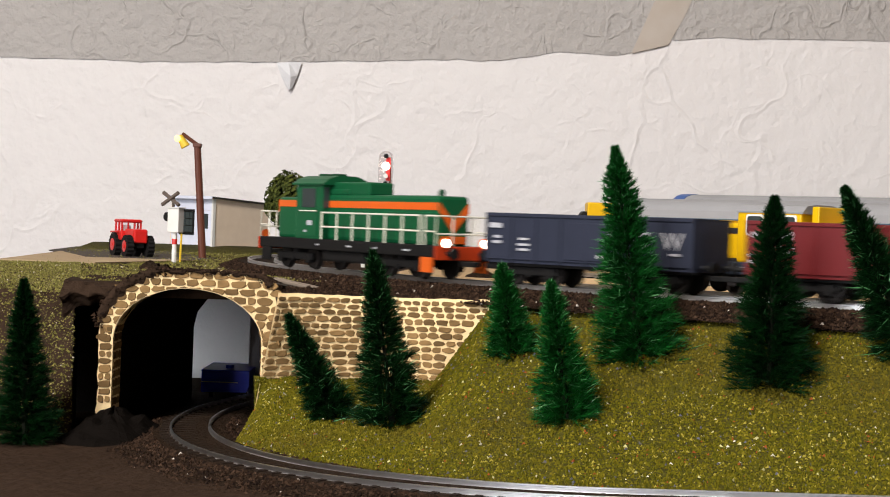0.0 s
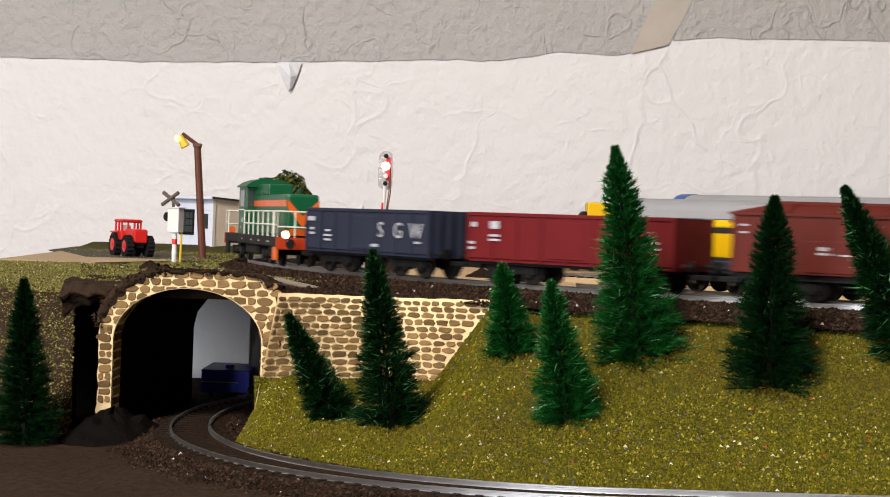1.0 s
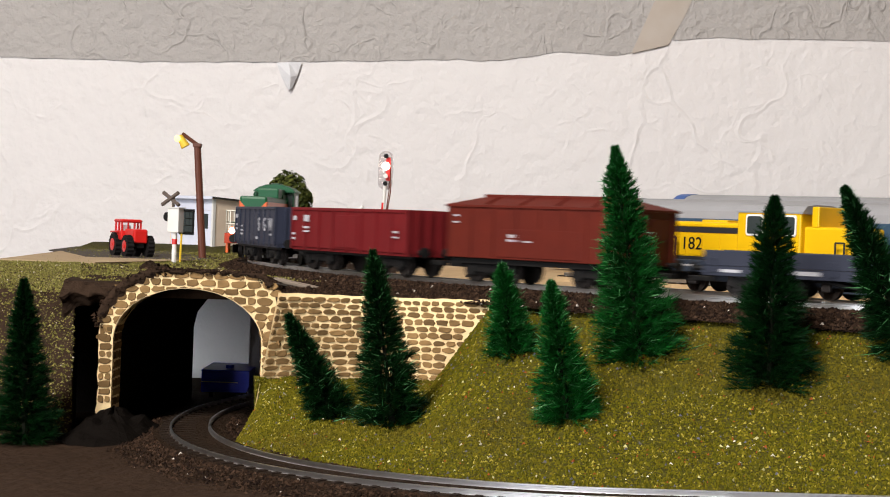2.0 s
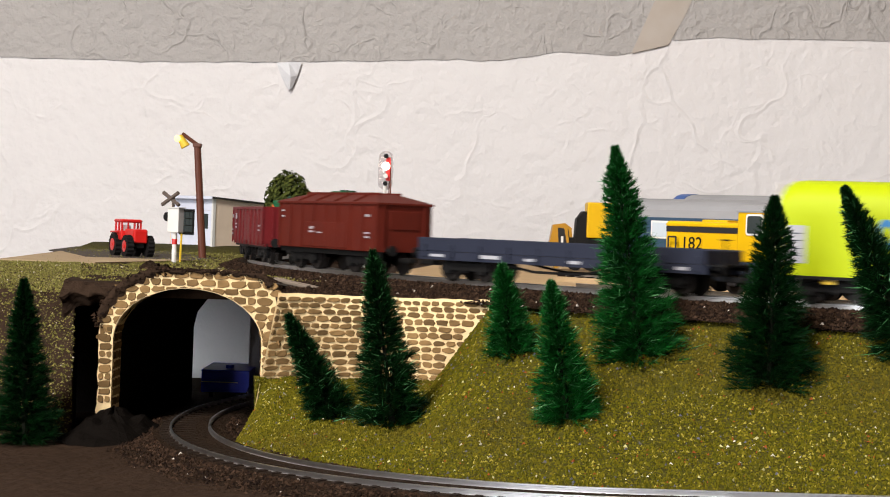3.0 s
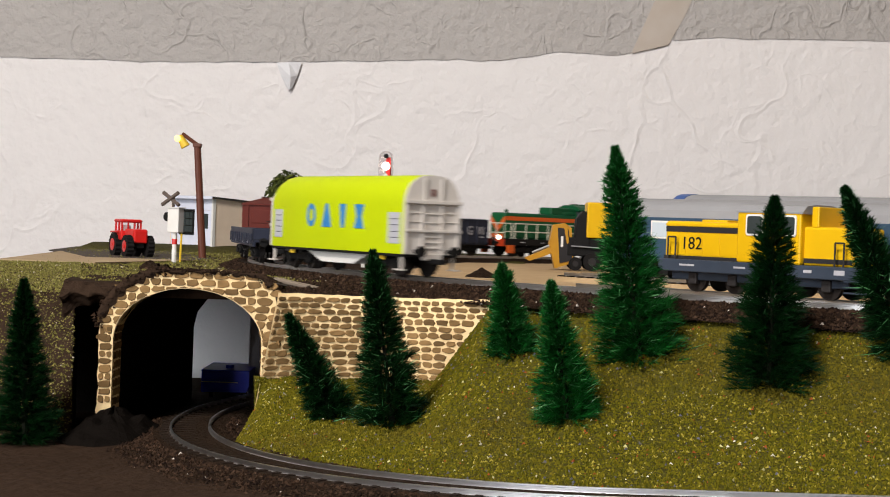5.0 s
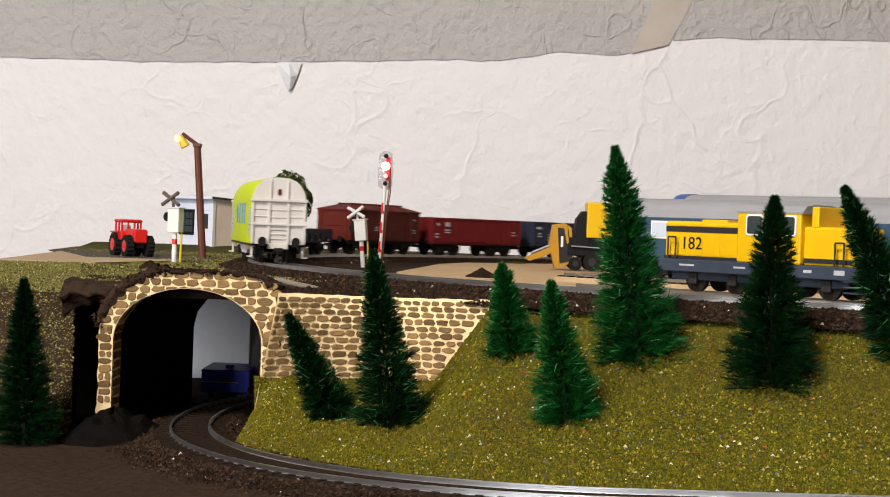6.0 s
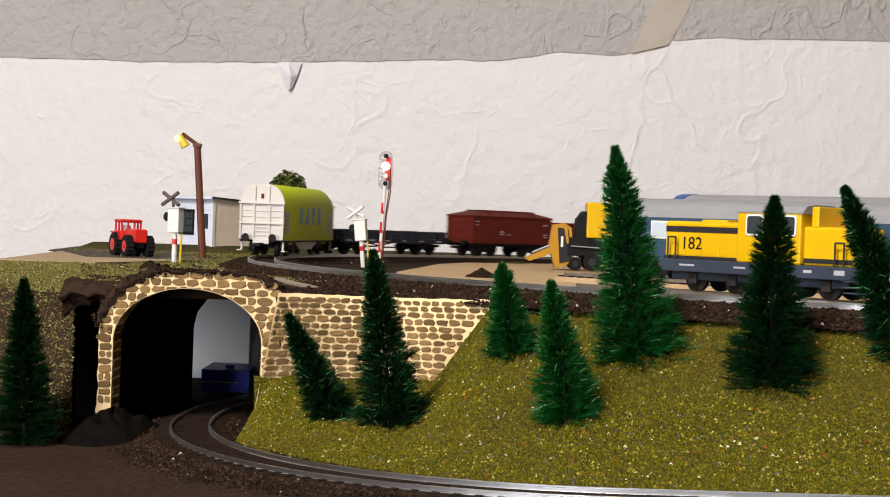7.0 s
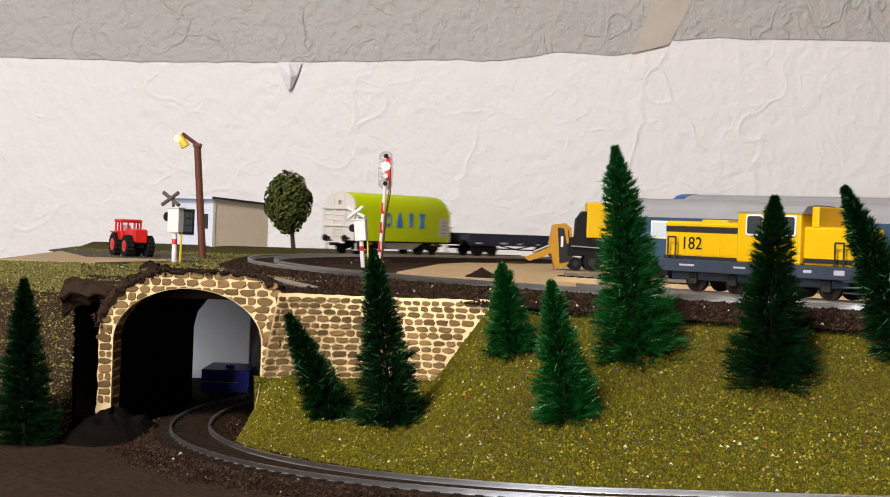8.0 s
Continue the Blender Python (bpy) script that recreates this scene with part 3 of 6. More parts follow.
def outer(k):
    """The outline of the portal's face: round at the left, squarer at the right."""
    u, z = arch(k)
    if k < 0.25:
        return -0.0385 + 0.0012 * noise.noise((k * 30, 0, 0)), z
    if k > 0.75:
        return float(np.interp(z, [-0.069, -0.046, -0.030], [0.0330, 0.0345, 0.0388])), z
    a = math.pi * (1 - (k - 0.25) / 0.5)
    c, s = math.cos(a), math.sin(a)
    w, e = (0.0388, 2.3) if c < 0 else (0.0390, 5.0)
    hh = TOP - SPRING + 0.0016 * noise.noise((k * 22, 3, 0))
    rr = (abs(c / w) ** e + (s / hh) ** e) ** (-1 / e)
    return rr * c, SPRING + rr * s

tunnel = thing("tunnel_portal", Matrix.Identity(4), "brown stone tunnel mouth with cream mortar joints", "tunnel")
b = Build()
ks = [i / 60 for i in range(61)]
b.grid([[portal_pt(*outer(k), -0.003) for k in ks], [portal_pt(*outer(k), 0.0) for k in ks], [portal_pt(*arch(k), 0.0) for k in ks], [portal_pt(*arch(k), -0.018) for k in ks]])
part("portal_wall", b, MORTAR, tunnel)
# lining that bends with the line and opens at its far end; black for the dark inside
b = Build()
rows = []
for j in range(8):
    l = 0.262 + j * 0.0176
    x, y, th = low(l)
    n = Vector((math.cos(-1.768 - l / 0.2143), math.sin(-1.768 - l / 0.2143), 0))
    row = []
    for k in ks[::3]:
        u, z = arch(k, 0.002)
        c = PC + PU * 0 if j == 0 else Vector((x, y, 0))
        uu = PU * u if j == 0 else (-n) * u * (1.0 + 0.03 * j)
        row.append((c.x + uu.x + (PN.x * -0.018 if j == 0 else 0), c.y + uu.y + (PN.y * -0.018 if j == 0 else 0), z - 0.002))
    rows.append(row)
b.grid(rows)
part("lining", b, TUNNEL, tunnel, "matt black tunnel lining, the dark inside put into its colour")

# retaining wall: cream mortar face along the curve, stones set on it
WLEN = 0.112


def wall_pt(q, z, out=0.0):
    """A point of the wall's face: q along it, z its height, out metres towards the camera."""
    x, y = wall_plan(q)
    low_part = max(0.0, -(z + 0.007) / 0.037)
    return x - 0.0062 * q * q * low_part, y - out - 0.0015 * low_part, z


def wall_top(q):
    return -0.0068 - 0.0012 * math.sin(q * math.pi) + 0.0005 * noise.noise((q * 16, 0, 0))

rwall = thing("retaining_wall", Matrix.Identity(4), "brown stone retaining wall with cream mortar joints", "wall")
b = Build()
b.grid([[wall_pt(q, -0.066 + (wall_top(q) + 0.066) * v) for v in (0, 0.35, 0.7, 1)] + [wall_pt(q, wall_top(q), -0.0012)] for q in np.linspace(0, 1.0, 50)])
part("wall_face", b, MORTAR, rwall, "", True)
# earth shelf between the wall's top and the ballast
b = Build()
rows = []
for i in range(41):
    q = i / 40
    x0, y0, z0 = wall_pt(q, wall_top(q), -0.0010)
    x1, y1, _ = track(0.935 + 0.165 * q, 0.024)
    rows.append([(x0 + (x1 - x0) * k, y0 + (y1 - y0) * k, z0 - 0.0006 + (-0.0050 - z0) * k + 0.0012 * noise.noise((x0 * 150, k * 6, 2)) * math.sin(math.pi * k)) for k in (0, 0.15, 0.3, 0.5, 0.7, 0.85, 1)])
b.grid(rows)
tagged(finish("earth_shelf", b, EARTH, None, True), "dark brown earth shelf behind the retaining wall", "ground", kind="structure")


def shelf_grain(r):
    q, k = r.random(), r.random()
    x0, y0, z0 = wall_pt(q, wall_top(q), -0.0010)
    x1, y1, _ = track(0.935 + 0.165 * q, 0.024)
    return x0 + (x1 - x0) * k, y0 + (y1 - y0) * k, z0 + (-0.0048 - z0) * k

scatter("earth_crumbs", shelf_grain, 2600, 0.0011, STONES, 43, "dark brown earth crumbs behind the retaining wall", "gravel")

# ---- rails and sleepers ----
def rail(name, fn, s0, s1, n, off, zf, parent):
    w, hgt = 0.00042, 0.0021
    rows = []
    for s in np.linspace(s0, s1, n):
        row = []
        for dw, dz in ((-0.0008, -hgt), (-0.0003, -hgt + 0.0004), (-0.0003, -0.0007), (-w, -0.0005), (-w, 0.0), (w, 0.0), (w, -0.0005), (0.0003, -0.0007), (0.0003, -hgt + 0.0004), (0.0008, -hgt)):
            x, y, _ = fn(s, off + dw)
            row.append((x, y, zf(x) + dz))
        rows.append(row)
    b = Build()
    b.grid(rows)
    return part(name, b, RAIL, parent)


def flat_z(x):
    return 0.0

SLP = Build().box(-0.0013, 0.0013, -0.0130, 0.0130, -0.0032, -0.0018)
sl_mesh = finish("sleeper", SLP, SLEEPER)
sl_data = sl_mesh.data
bpy.data.objects.remove(sl_mesh)


def sleepers(fn, s0, s1, step, zf, parent):
    s = s0
    while s < s1:
        x, y, th = fn(s, 0.0)
        ob = new("sleeper", sl_data)
        ob.parent = parent
        ob.matrix_world = pose(x, y, zf(x), 0, 0, math.degrees(th))
        s += step

upper_line = thing("upper_track", Matrix.Identity(4), "nickel rails on black sleepers round the upper curve", "railway track")
for o in (-0.00825, 0.00825):
    rail("rail", track, 0.45, 2.6, 300, o, flat_z, upper_line)
sleepers(track, 0.55, 2.4, 0.0075, flat_z, upper_line)
lower_line = thing("lower_track", Matrix.Identity(4), "shiny nickel rails on black sleepers into the tunnel", "railway track")
for o in (-0.00825, 0.00825):
    rail("rail", low, -0.45, 0.60, 160, o, low_z, lower_line)
sleepers(low, -0.32, 0.42, 0.0075, low_z, lower_line)


def shunt_z(x):
    return -0.0011


def siding_fn(inside):
    def fn(s, off=0.0):
        x, y = straight(s, inside - off)
        k = 1.045 if inside < 0.1 else 1.0
        return x * k, y * k, math.atan2(-DY, -DX)
    return fn

for ins, a0, a1 in ((0.0606, 0.03, 0.21), (0.2, -0.10, 0.30), (0.282, -0.13, 0.30)):
    line = thing("siding_track", Matrix.Identity(4), "straight siding track with nickel rails on black sleepers", "railway track", "siding tracks")
    for o in (-0.00825, 0.00825):
        rail("rail", siding_fn(ins), a0, a1, 3, o, shunt_z if ins < 0.1 else flat_z, line)
    sleepers(siding_fn(ins), a0, min(a1, 0.24), 0.0075, shunt_z if ins < 0.1 else flat_z, line)
    b = Build()
    b.grid([[(*siding_fn(ins)(a, -o)[:2], z - (0.0011 if ins < 0.1 else 0)) for o, z in ((0.021, -0.0056), (0.015, -0.0025), (-0.015, -0.0025), (-0.021, -0.0056))] for a in np.linspace(a0, a1, 20)])
    tagged(finish("siding_bed", b, SAND if ins > 0.1 else BALLAST), "bed under a siding track", "ballast", kind="structure")

# ---- running gear ----
def bogie(parent, x, base=0.02, r=0.0055, yw=0.0105):
    b = Build()
    for sy in (-1, 1):
        b.box(x - base / 2 - 0.004, x + base / 2 + 0.004, sy * yw - 0.0012, sy * yw + 0.0012, 0.0045, 0.0082, 0.0004)
        for dx in (-base / 2, base / 2):
            b.box(x + dx - 0.002, x + dx + 0.002, sy * yw - 0.0018, sy * yw + 0.0018, 0.0030, 0.0078, 0.0004)
        b.rod((x, sy * yw - 0.002, 0.005), (x, sy * yw + 0.002, 0.005), 0.0014, 8)
    b.box(x - 0.003, x + 0.003, -yw, yw, 0.006, 0.010)
    bg = part("bogie", b, BLACK, parent)
    for dx in (-base / 2, base / 2):
        for sy in (-1, 1):
            w = Build()
            w.rod((x + dx, sy * 0.0072, r), (x + dx, sy * 0.0094, r), r, 18)
            w.rod((x + dx, sy * 0.0068, r), (x + dx, sy * 0.0073, r), r + 0.0007, 18)
            part("wheel", w, WHEEL, bg)
    return bg


def buffers(parent, half, z=0.0118, m=None):
    for sx in (-1, 1):
        for sy in (-1, 1):
            b = Build()
            b.rod((sx * half, sy * 0.0100, z), (sx * (half + 0.005), sy * 0.0100, z), 0.0010, 8)
            b.rod((sx * (half + 0.005), sy * 0.0100, z), (sx * (half + 0.0062), sy * 0.0100, z), 0.0026, 12)
            part("buffer", b, m or BLACK, parent)
        b = Build().box(min(sx * half, sx * (half + 0.010)), max(sx * half, sx * (half + 0.010)), -0.0022, 0.0022, 0.0062, 0.0085, 0.0004)
        part("coupling", b, BLACK, parent)


def bars(parent, items, side, y, m=None):
    """Unreadable small print as plain bars: (x, z, width, height)."""
    for x, z, w, hh in items:
        part("print_bar", Build().box(x - w / 2, x + w / 2, min(side * y, side * (y + 0.00012)), max(side * y, side * (y + 0.00012)), z - hh / 2, z + hh / 2), m or PRINT, parent)


# ---- green diesel locomotive ----
def locomotive():
    lo = thing("diesel_locomotive", Matrix.Identity(4), "green diesel locomotive with orange stripe and cream railings", "locomotive")
    b = Build().box(-0.0765, 0.0765, -0.0165, 0.0165, 0.0098, 0.0152, 0.0005)
    b.box(-0.018, 0.018, -0.0145, 0.0145, 0.0045, 0.0100, 0.001)
    part("frame", b, BLACK, lo)
    part("long_hood", Build().box(-0.0695, 0.0220, -0.0094, 0.0094, 0.0150, 0.0378, 0.0016), GREEN, lo)
    part("short_hood", Build().box(0.0440, 0.0695, -0.0094, 0.0094, 0.0150, 0.0362, 0.0016), GREEN, lo)
    b = Build().box(-0.012, 0.0215, -0.0078, 0.0078, 0.0374, 0.0440, 0.0010)
    b.box(0.004, 0.0215, -0.0088, 0.0088, 0.0374, 0.0405, 0.0008)
    part("exhaust_casing", b, GREEN, lo)
    cab = part("cab", Build().box(0.0205, 0.0450, -0.0142, 0.0142, 0.0150, 0.0432, 0.0006), GREEN, lo)
    prof = [(-0.0154, 0.0424), (-0.0154, 0.0430), (-0.0115, 0.0455), (-0.006, 0.0472), (0.006, 0.0472), (0.0115, 0.0455), (0.0154, 0.0430), (0.0154, 0.0424)]
    part("cab_roof", Build().prism(prof, 0.0180, 0.0475), GREEN, lo)
    for x in (0.026, 0.038):
        part("roof_vent", Build().box(x - 0.003, x + 0.003, -0.003, 0.003, 0.0466, 0.0484, 0.0005), DGREEN, lo)
    for x0, x1 in ((0.0202, 0.0205), (0.0450, 0.0453)):
        for y0, y1 in ((-0.0134, -0.0100), (0.0100, 0.0134)):
            part("window", Build().box(x0, x1, y0, y1, 0.0310, 0.0412), GLASS, cab)
        part("window", Build().box(x0, x1, -0.0070, 0.0070, 0.0388, 0.0414) if x0 > 0.04 else Build().box(x0, x1, -0.0100, -0.0082, 0.0388, 0.0412), GLASS, cab)
    for sy in (-1, 1):
        win = Build().box(0.0265, 0.0390, min(sy * 0.0142, sy * 0.0145), max(sy * 0.0142, sy * 0.0145), 0.0310, 0.0405)
        part("window", win, GLASS, cab)
        door = Build().box(0.0240, 0.0415, min(sy * 0.0142, sy * 0.0146), max(sy * 0.0142, sy * 0.0146), 0.0165, 0.0300)
        part("door", door, GREEN, cab)
        part("handrail", Build().rod((0.0245, sy * 0.0150, 0.0292), (0.0405, sy * 0.0150, 0.0292), 0.0003, 6), CREAM, cab)
        part("stripe", Build().box(-0.0690, 0.0205, min(sy * 0.0094, sy * 0.00955), max(sy * 0.0094, sy * 0.00955), 0.0312, 0.0346), ORANGE, lo)
        part("stripe", Build().box(0.0450, 0.0690, min(sy * 0.0094, sy * 0.00955), max(sy * 0.0094, sy * 0.00955), 0.0312, 0.0346), ORANGE, lo)
        for i in range(6):
            x = -0.060 + i * 0.0135
            part("hood_door", Build().box(x - 0.0052, x + 0.0052, min(sy * 0.0094, sy * 0.0097), max(sy * 0.0094, sy * 0.0097), 0.0168, 0.0300, 0.00012), GREEN, lo)
        # side railing: top and middle rails with flat posts
        for z in (0.0285, 0.0215):
            part("railing", Build().rod((-0.0640, sy * 0.0160, z), (0.0180, sy * 0.0160, z), 0.00042, 6), CREAM, lo)
        for i in range(7):
            x = -0.0640 + i * 0.01366
            part("railing_post", Build().box(x - 0.0004, x + 0.0004, sy * 0.0158 - 0.0003, sy * 0.0158 + 0.0003, 0.0152, 0.0287), CREAM, lo)
        for x0, x1 in ((-0.0765, -0.0680), (0.0680, 0.0765)):
            part("railing", Build().rod((x0, sy * 0.0160, 0.0285), (x1, sy * 0.0160, 0.0285), 0.00042, 6).rod((x0, sy * 0.0160, 0.0152), (x0, sy * 0.0160, 0.0285), 0.00042, 6).rod((x1, sy * 0.0160, 0.0152), (x1, sy * 0.0160, 0.0285), 0.00042, 6).rod((x0, sy * 0.0160, 0.0215), (x1, sy * 0.0160, 0.0215), 0.00035, 6), CREAM, lo)
        bars(lo, [(0.031, 0.0232, 0.0048, 0.0024), (0.035, 0.019, 0.003, 0.001)], sy, 0.0146)
        bars(lo, [(0.02, 0.0125, 0.003, 0.0008), (-0.008, 0.0125, 0.004, 0.0008), (-0.03, 0.0125, 0.003, 0.0008), (-0.055, 0.0125, 0.005, 0.0008)], sy, 0.0165)
        # steps at the corners
        for sx in (-1, 1):
            part("step", Build().box(sx * 0.0700 - 0.004, sx * 0.0700 + 0.004, sy * 0.0165 - 0.0018, sy * 0.0165, 0.0030, 0.0100, 0.0003), ORANGE if sx < 0 else BLACK, lo)
    for sx in (-1, 1):
        xe = sx * 0.0765
        for y in (-0.0160, -0.006, 0.006, 0.0160):
            part("railing_post", Build().rod((xe, y, 0.0152), (xe, y, 0.0285), 0.00042, 6), CREAM, lo)
        for z in (0.0285, 0.0205):
            part("railing", Build().rod((xe, -0.0160, z), (xe, 0.0160, z), 0.00042, 6), CREAM, lo)
        part("buffer_beam", Build().box(min(xe, xe + sx * 0.0014), max(xe, xe + sx * 0.0014), -0.0168, 0.0168, 0.0088, 0.0150, 0.0003), REDO, lo, "orange-red buffer beam")
        # chevron on the hood's end
        hx = sx * (0.0695 + 0.0001)
        hood_top = 0.0378 if sx < 0 else 0.0362
        for sy in (-1, 1):
            bm = bmesh.new()
            vs = [bm.verts.new((hx, sy * y, z)) for y, z in ((0.0090, hood_top - 0.003), (0.0090, hood_top - 0.0075), (0.0, 0.0205), (0.0, 0.0262))]
            f = bm.faces.new(vs)
            g = bmesh.ops.extrude_face_region(bm, geom=[f])
            for v in g["geom"]:
                if isinstance(v, bmesh.types.BMVert):
                    v.co.x += sx * 0.0003
            part("chevron", bm, ORANGE, lo)
        part("end_grille", Build().box(min(hx, hx + sx * 0.0004), max(hx, hx + sx * 0.0004), -0.0075, 0.0075, 0.0160, 0.0195, 0.0001), ORANGE, lo)
        part("horn", Build().rod((sx * 0.060, 0, 0.0365), (sx * 0.060, 0, 0.0392), 0.0016, 10).ball((sx * 0.060, 0, 0.0392), 0.0018), DGREEN, lo)
        for sy in (-1, 1):
            lm = part("lamp_housing", Build().rod((xe + sx * 0.0008, sy * 0.0118, 0.0165), (xe + sx * 0.0022, sy * 0.0118, 0.0165), 0.0024, 14), ORANGE, lo)
            part("lens", Build().rod((xe + sx * 0.0022, sy * 0.0118, 0.0165), (xe + sx * 0.0028, sy * 0.0118, 0.0165), 0.0019, 14), LAMPW, lm, "lit warm white lamp")
    for x in (-0.046, 0.046):
        bogie(lo, x, 0.029, 0.0060, 0.0118)
    buffers(lo, 0.0775)
    return lo


# ---- open wagons ----
def gondola(name, label, m, L, ztop, sgw):
    g = thing(name, Matrix.Identity(4), label, "wagon")
    h, w, t, z0 = L / 2, 0.0163, 0.0010, 0.0112
    part("floor", Build().box(-h, h, -w + 0.0008, w - 0.0008, z0 - 0.0015, z0 + 0.0006), m, g)
    for sy in (-1, 1):
        b = Build().box(-h, h, min(sy * w, sy * (w - t)), max(sy * w, sy * (w - t)), z0, ztop, 0.0002)
        b.box(-h, h, min(sy * (w - t), sy * (w + 0.0006)), max(sy * (w - t), sy * (w + 0.0006)), ztop - 0.0016, ztop, 0.0002)
        side = part("side", b, m, g)
        n = 8
        for i in range(n + 1):
            x = -h + 0.001 + (L - 0.002) * i / n
            part("rib", Build().box(x - 0.0007, x + 0.0007, min(sy * w, sy * (w + 0.0007)), max(sy * w, sy * (w + 0.0007)), z0 - 0.001, ztop - 0.0016, 0.0001), m, side)
        part("door", Build().box(-0.010, 0.010, min(sy * w, sy * (w + 0.0005)), max(sy * w, sy * (w + 0.0005)), z0 + 0.001, ztop - 0.0035, 0.0002), m, side)
        part("sole_bar", Build().box(-h, h, sy * 0.0135 - 0.0007, sy * 0.0135 + 0.0007, 0.0085, z0), BLACK, g)
    for sx in (-1, 1):
        b = Build().box(min(sx * h, sx * (h - t)), max(sx * h, sx * (h - t)), -w, w, z0, ztop, 0.0002)
        for y in (-0.0105, -0.0035, 0.0035, 0.0105):
            b.box(min(sx * h, sx * (h + 0.0007)), max(sx * h, sx * (h + 0.0007)), y - 0.0007, y + 0.0007, z0, ztop - 0.001)
        part("end", b, m, g)
    for sy in (-1, 1):
        k = -sy     # the print reads from the left on either side
        y = w + 0.0007
        if sgw:
            for i, ch in enumerate("SGW"):
                letters("letter", ch, 0.0105, PRINT, g, (k * (0.0150 + i * 0.0148), sy * (y + 0.0001), 0.0215), sy)
            bars(g, [(k * -0.049, 0.0262, 0.007, 0.0022), (k * -0.048, 0.0212, 0.004, 0.0012), (k * -0.048, 0.0188, 0.005, 0.0012), (k * -0.033, 0.0205, 0.005, 0.0010), (k * -0.033, 0.0180, 0.007, 0.0010), (k * -0.033, 0.0158, 0.006, 0.0010), (k * 0.010, 0.0142, 0.006, 0.0014), (k * 0.046, 0.0165, 0.005, 0.0010)], sy, y)
        else:
            bars(g, [(k * -0.040, 0.0262, 0.005, 0.0034), (k * -0.052, 0.0262, 0.003, 0.0022), (k * -0.040, 0.0215, 0.006, 0.0010), (k * -0.040, 0.0195, 0.006, 0.0010), (k * -0.053, 0.018, 0.003, 0.0012), (k * -0.053, 0.0155, 0.003, 0.0012), (k * 0.046, 0.021, 0.004, 0.0010), (k * 0.046, 0.0185, 0.005, 0.0008)], sy, y)
    for x in (-h + 0.023, h - 0.023):
        bogie(g, x, 0.020)
    buffers(g, h)
    return g


# ---- covered wagon with a hipped swing roof ----
def covered():
    c = thing("covered_wagon", Matrix.Identity(4), "brown-red covered wagon with a hipped roof", "wagon")
    h, w, z0, ze, zr = 0.0555, 0.0163, 0.0110, 0.0350, 0.0392
    part("body", Build().box(-h, h, -w, w, z0, ze, 0.0003), RUST, c)
    bm = bmesh.new()
    a = [bm.verts.new(q) for q in ((-h - 0.0012, -w - 0.0008, ze), (h + 0.0012, -w - 0.0008, ze), (h + 0.0012, w + 0.0008, ze), (-h - 0.0012, w + 0.0008, ze))]
    t = [bm.verts.new(q) for q in ((-h + 0.017, -0.0062, zr), (h - 0.017, -0.0062, zr), (h - 0.017, 0.0062, zr), (-h + 0.017, 0.0062, zr))]
    lowr = [bm.verts.new((v.co.x, v.co.y, ze - 0.001)) for v in a]
    bm.faces.new(t)
    bm.faces.new(lowr[::-1])
    for i in range(4):
        j = (i + 1) % 4
        bm.faces.new((a[i], a[j], t[j], t[i]))
        bm.faces.new((lowr[i], lowr[j], a[j], a[i]))
    roof = part("roof", bm, RUST, c)
    for sy in (-1, 1):
        part("roof_rail", Build().box(-h + 0.015, h - 0.015, sy * 0.0062 - 0.0006, sy * 0.0062 + 0.0006, zr - 0.0002, zr + 0.0009), RUST, roof)
        for x in (-0.030, -0.010, 0.010, 0.030):
            p0, p1 = (x, sy * 0.0066, zr + 0.0002), (x * 1.05, sy * (w + 0.0006), ze + 0.0004)
            part("roof_seam", Build().rod(p0, p1, 0.0005, 6), RUST, roof)
        side_y = w
        for i in range(9):
            x = -h + 0.001 + (2 * h - 0.002) * i / 8
            part("rib", Build().box(x - 0.0006, x + 0.0006, min(sy * side_y, sy * (side_y + 0.0006)), max(sy * side_y, sy * (side_y + 0.0006)), z0, ze - 0.001, 0.0001), RUST, c)
        part("flap_door", Build().box(-0.024, 0.024, min(sy * w, sy * (w + 0.0004)), max(sy * w, sy * (w + 0.0004)), z0 + 0.001, 0.0245, 0.0002), RUST, c)
        k = -sy
        bars(c, [(k * -0.015, 0.0215, 0.0045, 0.0014), (k * -0.015, 0.0195, 0.006, 0.0009), (k * -0.006, 0.0192, 0.005, 0.0006), (k * 0.046, 0.0285, 0.004, 0.0012), (k * 0.046, 0.0200, 0.004, 0.0009), (k * 0.046, 0.0180, 0.004, 0.0009), (k * -0.050, 0.0300, 0.003, 0.0008), (k * -0.050, 0.0270, 0.003, 0.0008)], sy, w + 0.0004)
        part("sole_bar", Build().box(-h, h, sy * 0.0135 - 0.0007, sy * 0.0135 + 0.0007, 0.0085, z0), BLACK, c)
    for sx in (-1, 1):
        part("end_frame", Build().box(min(sx * h, sx * (h + 0.0006)), max(sx * h, sx * (h + 0.0006)), -0.009, 0.009, 0.022, 0.031, 0.0002), RUST, c)
        for y in (-0.0125, 0.0125):
            part("end_post", Build().box(min(sx * h, sx * (h + 0.0009)), max(sx * h, sx * (h + 0.0009)), y - 0.0007, y + 0.0007, z0, ze), RUST, c)
    for x in (-0.032, 0.032):
        bogie(c, x, 0.020)
    buffers(c, h)
    return c


